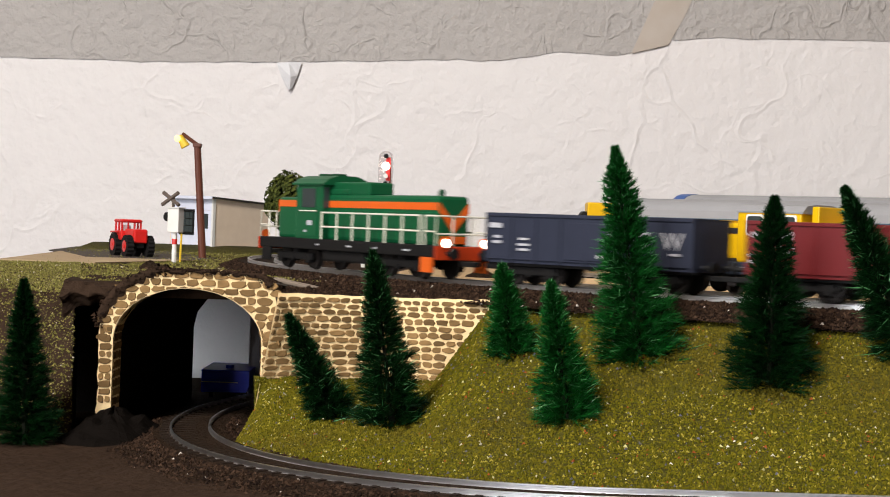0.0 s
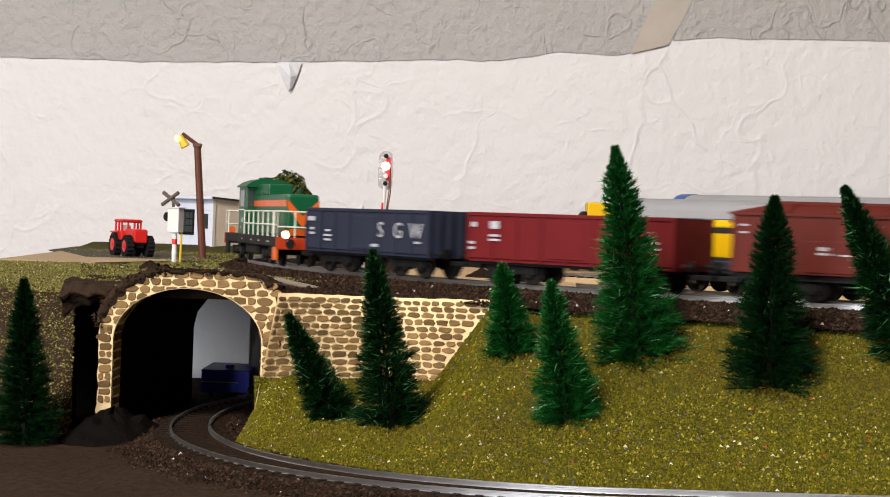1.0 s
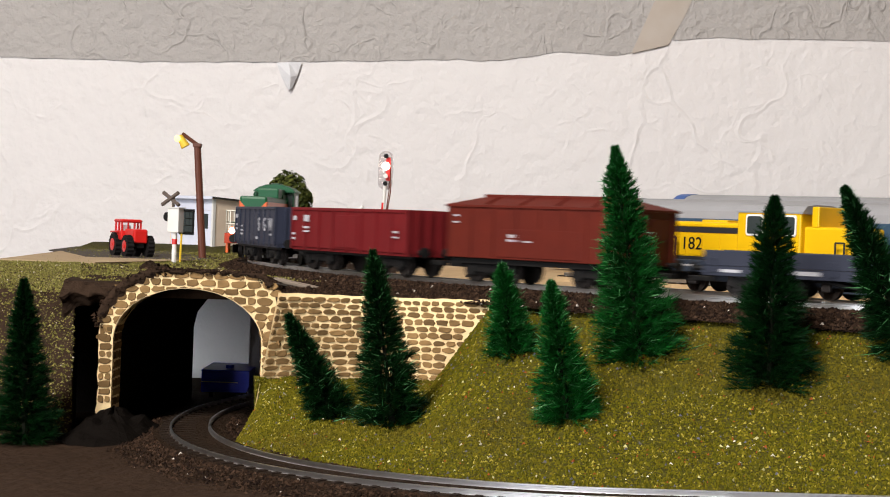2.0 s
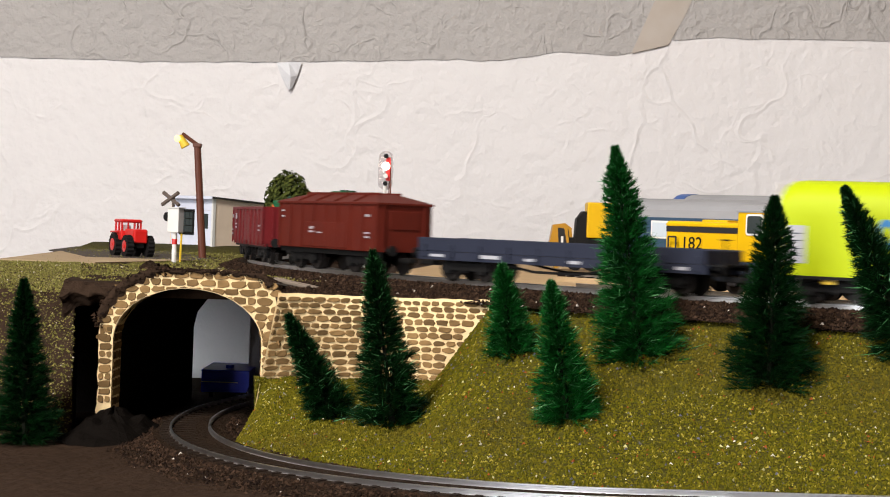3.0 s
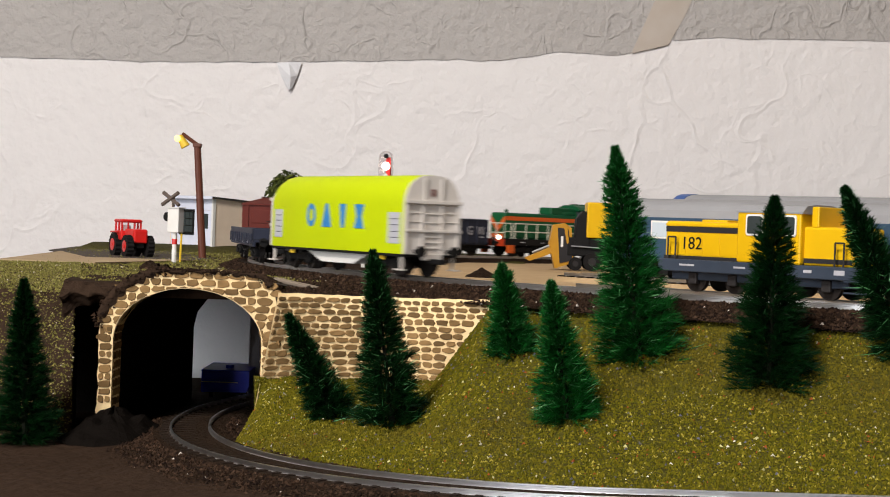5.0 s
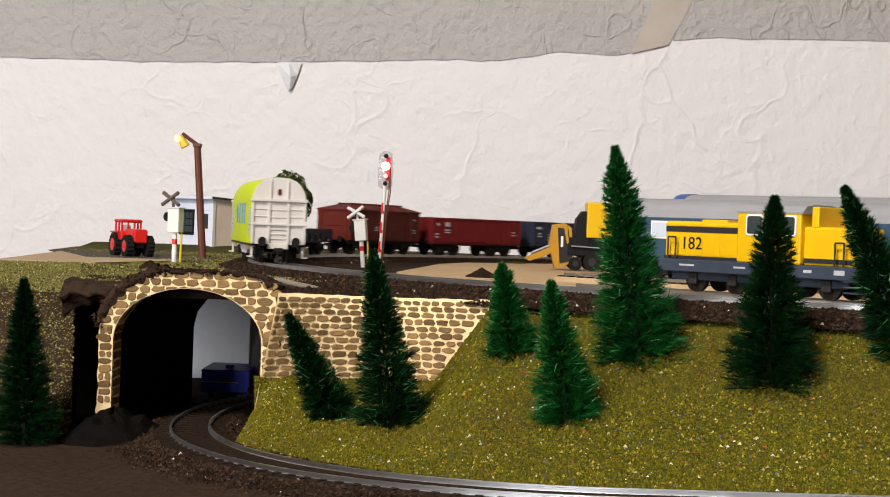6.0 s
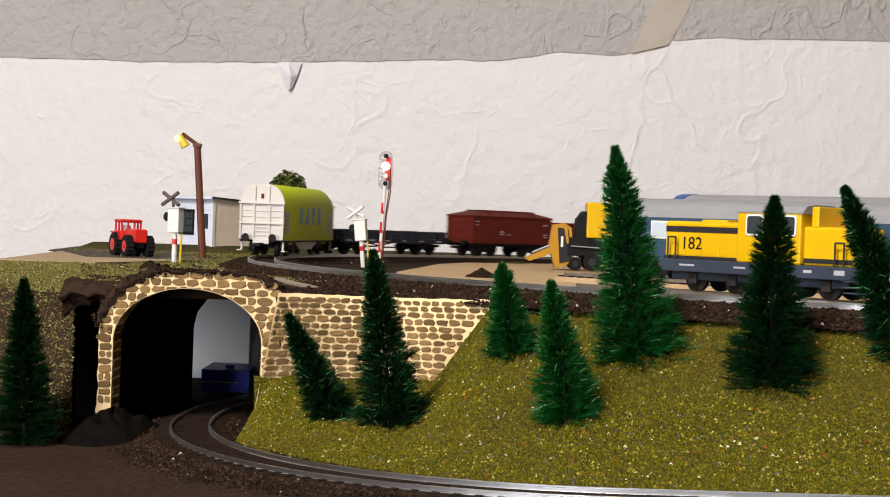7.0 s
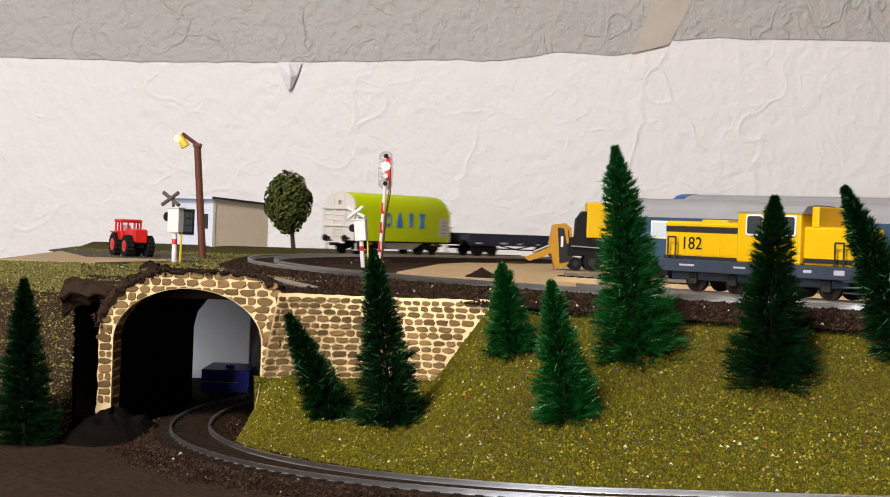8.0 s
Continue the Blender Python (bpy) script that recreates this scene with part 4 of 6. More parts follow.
# ---- low-sided flat wagon ----
def flat_wagon():
    f = thing("flat_wagon", Matrix.Identity(4), "slate grey low-sided flat wagon", "wagon")
    h, w = 0.0775, 0.0160
    part("deck", Build().box(-h, h, -w + 0.0008, w - 0.0008, 0.0118, 0.0130), SLATE, f)
    for sy in (-1, 1):
        part("side", Build().box(-h, h, min(sy * w, sy * (w - 0.0009)), max(sy * w, sy * (w - 0.0009)), 0.0132, 0.0194, 0.0002), SLATE, f)
        part("sole_bar", Build().box(-h, h, sy * 0.0150 - 0.0006, sy * 0.0150 + 0.0006, 0.0092, 0.0131), SLATE, f)
        for i in range(10):
            x = -h + 0.004 + (2 * h - 0.008) * i / 9
            part("stake_pocket", Build().box(x - 0.0010, x + 0.0010, min(sy * w, sy * (w + 0.0009)), max(sy * w, sy * (w + 0.0009)), 0.0105, 0.0165, 0.0002), SLATE, f)
        k = -sy
        bars(f, [(k * -0.066, 0.0112, 0.008, 0.0012), (k * -0.035, 0.0115, 0.011, 0.0016), (k * -0.012, 0.0112, 0.006, 0.0012), (k * 0.012, 0.0112, 0.006, 0.0014), (k * 0.040, 0.0112, 0.008, 0.0013), (k * 0.066, 0.0112, 0.006, 0.0014)], sy, 0.0157)
        part("truss_rod", Build().rod((-0.036, sy * 0.0125, 0.0095), (-0.012, sy * 0.0125, 0.0060), 0.0006, 6).rod((-0.012, sy * 0.0125, 0.0060), (0.012, sy * 0.0125, 0.0060), 0.0006, 6).rod((0.012, sy * 0.0125, 0.0060), (0.036, sy * 0.0125, 0.0095), 0.0006, 6), BLACK, f)
    for sx in (-1, 1):
        part("end", Build().box(min(sx * h, sx * (h - 0.0009)), max(sx * h, sx * (h - 0.0009)), -w, w, 0.0132, 0.0190, 0.0002), SLATE, f)
    x = -h - 0.0035
    part("brake_platform", Build().box(-h - 0.007, -h, -0.012, 0.012, 0.0125, 0.0134), BLACK, f)
    part("brake_wheel", Build().rod((x, 0.006, 0.0134), (x, 0.006, 0.0235), 0.0004, 6).rod((x, 0.006, 0.0232), (x, 0.006, 0.0238), 0.0024, 12), BLACK, f)
    for x in (-0.052, 0.052):
        bogie(f, x, 0.020)
    buffers(f, h)
    return f


# ---- lime hood wagon ----
def hood_wagon():
    g = thing("hood_wagon", Matrix.Identity(4), "lime yellow tarpaulin hood wagon with pale steel ends", "wagon")
    h, w, zb = 0.0645, 0.0164, 0.0104
    def sect(grow, n=12):
        pr = [(-w - grow, zb)]
        for i in range(n + 1):
            a = math.pi * (1 - i / n)
            pr.append(((w + grow) * math.copysign(abs(math.cos(a)) ** 0.75, math.cos(a)), 0.0325 + (0.0142 + grow) * math.sin(a) ** 0.9))
        pr.append((w + grow, zb))
        return pr
    b = Build()
    rows = []
    for x, gr in ((-h, -0.0004), (-h + 0.0006, 0.0), (h - 0.008, 0.0), (h - 0.004, -0.0004), (h - 0.0012, -0.0018), (h, -0.0042)):
        rows.append([(x, y, z if z > zb + 0.001 else zb) for y, z in (sect(gr) if gr > -0.001 else [(yy, zz) for yy, zz in sect(0)])])
    # the leading end is drawn in at the crown
    for k, drop in ((4, 0.0020), (5, 0.0052)):
        rows[k] = [(x, y, z - drop * max(0.0, (z - 0.0325) / 0.0142)) for x, y, z in rows[k]]
    b.grid(rows)
    tarp = part("tarpaulin", b, LIME, g, "lime yellow tarpaulin hood", True)
    part("sill", Build().box(-h, h, -w, w, zb - 0.0012, zb - 0.0001), BLACK, g)
    for sx in (-1, 1):
        xe = sx * (h - 0.0002)
        bm = bmesh.new()
        pts = sect(-0.0001)
        vs = [bm.verts.new((xe, y, z)) for y, z in pts]
        if sx > 0:
            for v in vs:
                v.co.z -= 0.0052 * max(0.0, (v.co.z - 0.0325) / 0.0142)
        fc = bm.faces.new(vs)
        gm = bmesh.ops.extrude_face_region(bm, geom=[fc])
        for v in gm["geom"]:
            if isinstance(v, bmesh.types.BMVert):
                v.co.x += sx * 0.0014
        end = part("end_wall", bm, OFFW, g, "pale ribbed steel end wall")
        xo = sx * (h + 0.0012)
        def rb(y0, y1, z0, z1, d=0.0010):
            part("rib", Build().box(min(xo, xo + sx * d), max(xo, xo + sx * d), y0, y1, z0, z1, 0.0002), OFFW, end)
        rb(-w - 0.0008, w + 0.0008, 0.0334, 0.0350, 0.0018)
        rb(-w - 0.0004, w + 0.0004, 0.0205, 0.0217, 0.0014)
        for y in (-w + 0.0008, -0.0058, 0.0058, w - 0.0008):
            rb(y - 0.0008, y + 0.0008, 0.0106, 0.0336)
        for y in (-0.0052, 0.0052):
            rb(y - 0.0005, y + 0.0005, 0.0345, 0.0452)
        for z in (0.0130, 0.0155, 0.0180):
            rb(-0.0052, 0.0052, z, z + 0.0008, 0.0006)
        for z in (0.0250, 0.0290):
            rb(-0.0150, -0.0066, z, z + 0.0006, 0.0005)
            rb(0.0066, 0.0150, z, z + 0.0006, 0.0005)
            rb(-0.0048, 0.0048, z - 0.0004, z + 0.0002, 0.0005)
        part("tail_board", Build().box(min(xo, xo + sx * 0.0006), max(xo, xo + sx * 0.0006), -0.0010, 0.0010, 0.0370, 0.0402), RUST, end, "small red-brown board")
        part("end_sill", Build().box(min(xo, xo + sx * 0.0012), max(xo, xo + sx * 0.0012), -0.0060, 0.0060, 0.0078, 0.0108, 0.0003), OFFW, end)
        for sy in (-1, 1):
            part("corner_post", Build().box(sx * (h - 0.002) - 0.0006, sx * (h - 0.002) + 0.0006, sy * (w - 0.001) - 0.0006, sy * (w - 0.001) + 0.0006, 0.0035, 0.0104), OFFW, g)
            part("shunter_step", Build().box(sx * (h - 0.002) - 0.003, sx * (h - 0.002) + 0.003, sy * w - 0.0015, sy * w + 0.0015, 0.0030, 0.0037), OFFW, g)
    for sy in (-1, 1):
        k = -sy
        # maker's mark: four plain blue shapes in a row
        y = w + 0.00005
        y0, y1 = min(sy * y, sy * (y + 0.00025)), max(sy * y, sy * (y + 0.00025))
        for i in range(4):
            cx, cz = k * (-0.0228 + i * 0.0158), 0.0268
            bb = Build()
            if i == 0:
                rings = [[bb.bm.verts.new((cx + r * math.cos(a * math.pi / 10), yy, cz + r * 1.3 * math.sin(a * math.pi / 10))) for a in range(20)] for r, yy in ((0.0024, y0), (0.0044, y0), (0.0044, y1), (0.0024, y1))]
                for m in range(4):
                    for a in range(20):
                        ra, rb_ = rings[m], rings[(m + 1) % 4]
                        bb.bm.faces.new((ra[a], ra[(a + 1) % 20], rb_[(a + 1) % 20], rb_[a]))
            elif i == 1:
                bb.prism_y([(cx - 0.0046, cz - 0.0057), (cx + 0.0046, cz - 0.0057), (cx + 0.0012, cz + 0.0057), (cx - 0.0012, cz + 0.0057)], y0, y1)
            elif i == 2:
                bb.prism_y([(cx - 0.0014, cz - 0.0057), (cx + 0.0014, cz - 0.0057), (cx + 0.0030, cz + 0.0057), (cx - 0.0030, cz + 0.0057)], y0, y1)
            else:
                bb.prism_y([(cx - 0.0044, cz - 0.0057), (cx + 0.0044, cz - 0.0057), (cx + 0.0022, cz), (cx + 0.0044, cz + 0.0057), (cx - 0.0044, cz + 0.0057), (cx - 0.0022, cz)], y0, y1)
            part("mark_shape", bb, BLUEP, tarp, "blue printed mark")
        for x, wd in ((k * -0.0575, 0.0085), (k * 0.0565, 0.0105)):
            pn = part("data_panel", Build().box(x - wd / 2, x + wd / 2, min(sy * y, sy * (y + 0.0002)), max(sy * y, sy * (y + 0.0002)), 0.0150, 0.0292), PRINT, tarp, "white data panel with grey bars")
            for z in (0.0262, 0.0235, 0.0205, 0.0178):
                part("print_bar", Build().box(x - wd * 0.3, x + wd * 0.25, min(sy * (y + 0.0002), sy * (y + 0.0003)), max(sy * (y + 0.0002), sy * (y + 0.0003)), z - 0.0002, z + 0.0002), SLATE, pn)
        for x in (-0.044, 0.044):
            part("tie_down", Build().box(x - 0.0022, x + 0.0022, sy * 0.0150 - 0.0005, sy * 0.0150 + 0.0005, 0.0074, 0.0092), AMBER, g)
        # white belly between the bogies
    prof = [(-0.030, 0.0092), (0.030, 0.0092), (0.015, 0.0042), (-0.015, 0.0042)]
    part("belly", Build().prism_y(prof, -0.0138, 0.0138), WHITE, g, "white trapezoid belly frame")
    for x in (-0.042, 0.042):
        bogie(g, x, 0.020)
    buffers(g, h + 0.0012)
    return g

LOCO = locomotive()
GREY = gondola("open_wagon", "slate grey open goods wagon with white letters", SLATE, 0.110, 0.0318, True)
OXID = gondola("open_wagon", "oxide red open goods wagon with white print", OXIDE, 0.113, 0.0318, False)
COVR = covered()
FLAT = flat_wagon()
HOOD = hood_wagon()
TRAIN = [(LOCO, 1.0669), (GREY, 0.9092), (OXID, 0.7824), (COVR, 0.6549), (FLAT, 0.4992), (HOOD, 0.3320)]


def stretch(ob, fx, fy, fz=1.0):
    """Set a vehicle's length and width; its bogies keep their shape and move along."""
    for ch in ob.children:
        if ch.name.startswith("bogie"):
            mid = sum(v.co.x for v in ch.data.vertices) / len(ch.data.vertices)
            for q in (ch, *ch.children):
                q.data.transform(Matrix.Translation((mid * (fx - 1), 0, 0)))
        else:
            ch.data.transform(Matrix.Diagonal((fx, fy, fz, 1)))
            stretch(ch, fx, fy, fz)

for ob, fx, fy, fz in ((LOCO, 1.102, 0.94, 1.03), (GREY, 0.966, 0.94, 1.0), (OXID, 0.968, 0.94, 1.0), (COVR, 0.935, 0.94, 1.0), (FLAT, 0.991, 0.94, 1.0), (HOOD, 1.020, 0.94, 1.045)):
    stretch(ob, fx, fy, fz)

# ---- standing train stock ----
HEAD = math.degrees(math.atan2(-DY, -DX))


def shunter():
    x, y = straight(0.1345, 0.0606)
    s = thing("yellow_shunter", pose(x * 1.045, y * 1.045, -0.0011, 0, 0, HEAD) @ Matrix.Scale(1.045, 4), "yellow shunting locomotive with blue-grey frame on a siding", "locomotive")
    part("frame", Build().box(-0.0560, 0.0500, -0.0160, 0.0160, 0.0088, 0.0142, 0.0004), BLUEG, s, "blue-grey running frame")
    lh = part("long_hood", Build().box(0.0080, 0.0495, -0.0120, 0.0120, 0.0142, 0.0312, 0.0012), YEL, s)
    sh = part("short_hood", Build().box(-0.0470, -0.0200, -0.0120, 0.0120, 0.0142, 0.0305, 0.0012), YEL, s)
    cb = part("cab", Build().box(-0.0235, 0.0085, -0.0152, 0.0152, 0.0142, 0.0362, 0.0008), YEL, s)
    prof = [(-0.0156, 0.0356), (-0.0156, 0.0364), (-0.0125, 0.0388), (-0.006, 0.0397), (0.006, 0.0397), (0.0125, 0.0388), (0.0156, 0.0364), (0.0156, 0.0356)]
    part("cab_roof", Build().prism(prof, -0.0245, 0.0095), SILVER, s, "grey cab roof")
    part("rear_visor", Build().box(-0.0300, -0.0265, -0.0120, 0.0120, 0.0300, 0.0388, 0.0005), YEL, s)
    for sy in (-1, 1):
        for x0, wx in ((-0.0215, 0.0070), (-0.0050, 0.0088)):
            ya, yb, yc = 0.0152, 0.0157, 0.0159
            def rounded(x0, x1, z0, z1, r=0.0010):
                return [(x0 + r, z0), (x1 - r, z0), (x1 - r * 0.3, z0 + r * 0.3), (x1, z0 + r), (x1, z1 - r), (x1 - r * 0.3, z1 - r * 0.3), (x1 - r, z1), (x0 + r, z1), (x0 + r * 0.3, z1 - r * 0.3), (x0, z1 - r), (x0, z0 + r), (x0 + r * 0.3, z0 + r * 0.3)]
            wd = part("window", Build().prism_y(rounded(x0, x0 + wx, 0.0258, 0.0350), min(sy * ya, sy * yb), max(sy * ya, sy * yb)), WHITE, cb, "white-framed cab window")
            part("pane", Build().prism_y(rounded(x0 + 0.0008, x0 + wx - 0.0008, 0.0266, 0.0342), min(sy * yb, sy * yc), max(sy * yb, sy * yc)), GLASS, wd)
        part("stripe", Build().box(0.0080, 0.0490, min(sy * 0.0120, sy * 0.0122), max(sy * 0.0120, sy * 0.0122), 0.0263, 0.0288), CHAR, lh)
        part("stripe", Build().box(-0.0465, -0.0235, min(sy * 0.0120, sy * 0.0122), max(sy * 0.0120, sy * 0.0122), 0.0152, 0.0172), CHAR, sh)
        part("skirt", Build().box(-0.0235, 0.0495, min(sy * 0.0120, sy * 0.0126), max(sy * 0.0120, sy * 0.0126), 0.0142, 0.0158), CHAR, lh)
        part("hood_top", Build().box(0.0085, 0.0490, min(sy * 0.0120, sy * 0.0124), max(sy * 0.0120, sy * 0.0124), 0.0290, 0.0300), YEL, lh)
        for i in range(4):
            xx = 0.0145 + i * 0.0092
            part("hood_door", Build().box(xx - 0.0042, xx + 0.0042, min(sy * 0.0120, sy * 0.01225), max(sy * 0.0120, sy * 0.01225), 0.0162, 0.0260, 0.0001), YEL, lh)
        letters("letter", "182", 0.0078, BLACK, s, (0.0345, sy * 0.0124, 0.0212), sy)
        bars(s, [(0.034, 0.0118, 0.008, 0.0008), (0.006, 0.0118, 0.006, 0.0008), (-0.028, 0.0118, 0.004, 0.0012), (-0.043, 0.0118, 0.005, 0.0020)], sy, 0.0160)
        for x0 in (0.0455, -0.0400):
            part("handrail", Build().rod((x0, sy * 0.0150, 0.0142), (x0, sy * 0.0150, 0.0240), 0.0004, 6).rod((x0, sy * 0.0150, 0.0240), (x0 - 0.0042, sy * 0.0150, 0.0240), 0.0004, 6).rod((x0 - 0.0042, sy * 0.0150, 0.0240), (x0 - 0.0042, sy * 0.0150, 0.0142), 0.0004, 6), CHAR, s)
        for z in (0.0035, 0.0058, 0.0082):
            part("step", Build().box(-0.0560, -0.0450, min(sy * 0.0120, sy * 0.0158), max(sy * 0.0120, sy * 0.0158), z, z + 0.0006), BLUEG, s)
        for x0 in (-0.035, -0.012, 0.012, 0.033):
            wl = part("wheel", Build().rod((x0, sy * 0.0075, 0.0056), (x0, sy * 0.0100, 0.0056), 0.0056, 20), WHEEL, s)
            part("axle_box", Build().box(x0 - 0.0022, x0 + 0.0022, min(sy * 0.0100, sy * 0.0130), max(sy * 0.0100, sy * 0.0130), 0.0035, 0.0085, 0.0004), CHAR, wl)
        part("side_frame", Build().box(-0.045, 0.045, min(sy * 0.0102, sy * 0.0118), max(sy * 0.0102, sy * 0.0118), 0.0052, 0.0090, 0.0003), BLUEG, s)
    part("roof_hatch", Build().box(0.020, 0.034, -0.006, 0.006, 0.0310, 0.0322, 0.0003), YEL, s)
    buffers(s, 0.0550)
    return s

shunter()


def coach(along, inside, ztop, side_m, end_m, label):
    L = 0.27
    x, y = straight(along + L / 2, inside)
    c = thing("passenger_coach", pose(x, y, 0, 0, 0, HEAD), label, "coach", "coaches in the sidings")
    h, w = L / 2, 0.0160
    body = part("body", Build().box(-h, h, -w, w, 0.0085, ztop - 0.0105, 0.0004), side_m, c)
    pr = [(-w, ztop - 0.0108)] + [(-w * math.cos(i * math.pi / 10), ztop - 0.0108 + 0.0108 * math.sin(i * math.pi / 10) ** 0.8) for i in range(11)] + [(w, ztop - 0.0108)]
    rf = part("roof", Build().prism(pr, -h, h), SILVER, c, "silver grey coach roof")
    part("roof_end", Build().prism([(yy * 0.99, ztop - 0.0108 + (zz - ztop + 0.0108) * 0.985) for yy, zz in pr], h, h + 0.0006), end_m, rf)
    part("roof_cap", Build().prism([(yy * 1.02, zz + 0.0003) for yy, zz in pr], h - 0.0075, h + 0.0004), end_m, rf)
    for sx in (-1, 1):
        part("gangway", Build().box(min(sx * h, sx * (h + 0.003)), max(sx * h, sx * (h + 0.003)), -0.006, 0.006, 0.010, 0.033, 0.001), BLACK, c)
    for sy in (-1, 1):
        for i in range(12):
            xx = h - 0.011 - i * 0.0215
            wn = part("window", Build().box(xx - 0.0062, xx + 0.0062, min(sy * w, sy * (w + 0.0004)), max(sy * w, sy * (w + 0.0004)), 0.0225, 0.0325, 0.0003), WHITE, body)
            part("pane", Build().box(xx - 0.0052, xx + 0.0052, min(sy * (w + 0.0004), sy * (w + 0.0006)), max(sy * (w + 0.0004), sy * (w + 0.0006)), 0.0235, 0.0315), WINW, wn)
    for xx in (-0.095, 0.095):
        bogie(c, xx, 0.028)
    buffers(c, h + 0.001)

coach(-0.056, 0.2, 0.0452, COACHB, SILVER, "blue passenger coach with silver roof in the sidings")
coach(-0.080, 0.282, 0.0505, SILVER, DOMEB, "silver passenger coach with blue roof end in the sidings")

# ---- conifers ----
def conifer(base, top, radius, m, seed, label, branches=430, tips=True):
    rnd = random.Random(seed)
    base, top = Vector(base), Vector(top)
    L = (top - base).length
    t = thing("conifer", Matrix.Translation(base) @ (top - base).to_track_quat("Z", "Y").to_matrix().to_4x4(), label, "tree", "model conifers")
    part("trunk", Build().rod((0, 0, -0.004), (0, 0, L * 0.97), 0.0013, 7, 0.0003), DTRUNK, t)
    vs, fs, vt, ft = [], [], [], []
    n = int(branches * max(0.7, L / 0.06))
    for i in range(n):
        k = (i + rnd.random()) / n
        z0 = L * (-0.015 + 1.015 * k ** 0.92)
        kk = min(1.0, 1 - z0 / L)
        rr = 0.92 * radius * min(1, 0.08 + 6.5 * kk) * (0.20 + 0.80 * kk ** 1.15)
        rr *= 0.80 + 0.30 * rnd.random() + 0.09 * math.sin(z0 / L * 22 + seed)
        a = i * 2.39996 + rnd.random() * 0.6
        up = -0.05 + 0.35 * rnd.random() + 0.6 * (z0 / L) ** 2
        d = Vector((math.cos(a), math.sin(a), up)).normalized()
        for j in range(58):
            q = 0.15 + 0.85 * rnd.random()
            o = Vector((0, 0, z0 - 0.0015)) + d * (rr * q)
            w = (d + Vector((rnd.gauss(0, 0.34), rnd.gauss(0, 0.34), rnd.gauss(0.12, 0.34)))).normalized()
            ln = (0.0022 + 0.0042 * rnd.random()) * (0.36 + 0.78 * (1 - z0 / L))
            sd = w.cross(Vector((rnd.random() - 0.5, rnd.random() - 0.5, rnd.random() - 0.5))).normalized() * 0.00019
            pale = tips and rnd.random() < 0.030
            V, F = (vt, ft) if pale else (vs, fs)
            c = len(V)
            V += [o - sd, o + sd, o + w * ln * (1.4 if pale else 1)]
            F.append((c, c + 1, c + 2))
    raw("needles", vs, fs, m, t)
    if vt:
        tagged(raw("bristles", vt, ft, TIP, t), "pale bristle tips with the highlights painted in")
    return t

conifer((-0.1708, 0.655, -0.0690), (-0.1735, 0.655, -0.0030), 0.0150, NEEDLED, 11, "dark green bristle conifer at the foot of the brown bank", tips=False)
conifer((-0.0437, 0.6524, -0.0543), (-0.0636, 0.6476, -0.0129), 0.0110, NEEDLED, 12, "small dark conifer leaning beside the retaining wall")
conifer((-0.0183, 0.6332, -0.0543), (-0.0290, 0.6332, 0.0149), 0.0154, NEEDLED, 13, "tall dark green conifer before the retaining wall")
conifer((0.0291, 0.6451, -0.0254), (0.0232, 0.6451, 0.0112), 0.0112, NEEDLE, 14, "short bright green conifer high on the bank")
conifer((0.0475, 0.5800, -0.0439), (0.0390, 0.5800, 0.0070), 0.0132, NEEDLE, 15, "bright green conifer low on the bank")
conifer((0.0778, 0.6184, -0.0235), (0.0645, 0.6184, 0.0592), 0.0192, NEEDLE, 16, "tallest green conifer on the bank by the track", 480)
conifer((0.1213, 0.5828, -0.0286), (0.1204, 0.5828, 0.0413), 0.0189, NEEDLED, 17, "conifer on the bank with its shade in the dark needle colour", 460, False)
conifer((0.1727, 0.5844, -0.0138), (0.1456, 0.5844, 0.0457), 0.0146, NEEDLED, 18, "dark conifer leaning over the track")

# ---- round tree behind the curve ----
def round_tree():
    t = thing("deciduous_tree", Matrix.Translation((-0.1335, 1.40, -0.0005)), "olive green round-topped tree behind the curve", "tree")
    part("trunk", Build().rod((0, 0, -0.003), (-0.003, 0, 0.022), 0.0022, 9, 0.0016).rod((-0.003, 0, 0.020), (-0.010, 0.003, 0.040), 0.0014, 7, 0.0006).rod((-0.003, 0, 0.018), (0.004, -0.003, 0.036), 0.0012, 7, 0.0005).rod((-0.003, 0, 0.020), (-0.006, 0, 0.050), 0.0014, 7, 0.0006), TRUNK, t)
    rnd = random.Random(21)
    vs, fs = [], []
    for _ in range(3600):
        a, u = rnd.random() * 6.283, rnd.random() * 2 - 1
        w = 0.55 + 0.45 * rnd.random() ** 0.5
        r = math.sqrt(1 - u * u)
        wob = 1 + 0.12 * noise.noise((math.cos(a) * 2.2, math.sin(a) * 2.2, u * 2.5))
        zz = 0.040 + u * 0.0275 * w * wob
        taper = 1.0 if u > -0.2 else 1.0 + 0.28 * (u + 0.2)
        x, y, z = -0.0066 + 0.0208 * r * w * math.cos(a) * taper * wob, 0.0208 * r * w * math.sin(a) * taper * wob, zz
        s = 0.0012 + 0.0013 * rnd.random()
        n = Vector((math.cos(a) * r + rnd.gauss(0, 0.4), math.sin(a) * r + rnd.gauss(0, 0.4), u + rnd.gauss(0, 0.4))).normalized()
        p = n.orthogonal().normalized()
        q = n.cross(p)
        c = len(vs)
        o = Vector((x, y, z))
        vs += [o + p * s, o + q * s * 0.7 + n * s * 0.3, o - p * s, o - q * s * 0.7 + n * s * 0.25]
        fs += [(c, c + 1, c + 2), (c, c + 2, c + 3)]
    raw("crown", vs, fs, LEAF, t)

round_tree()

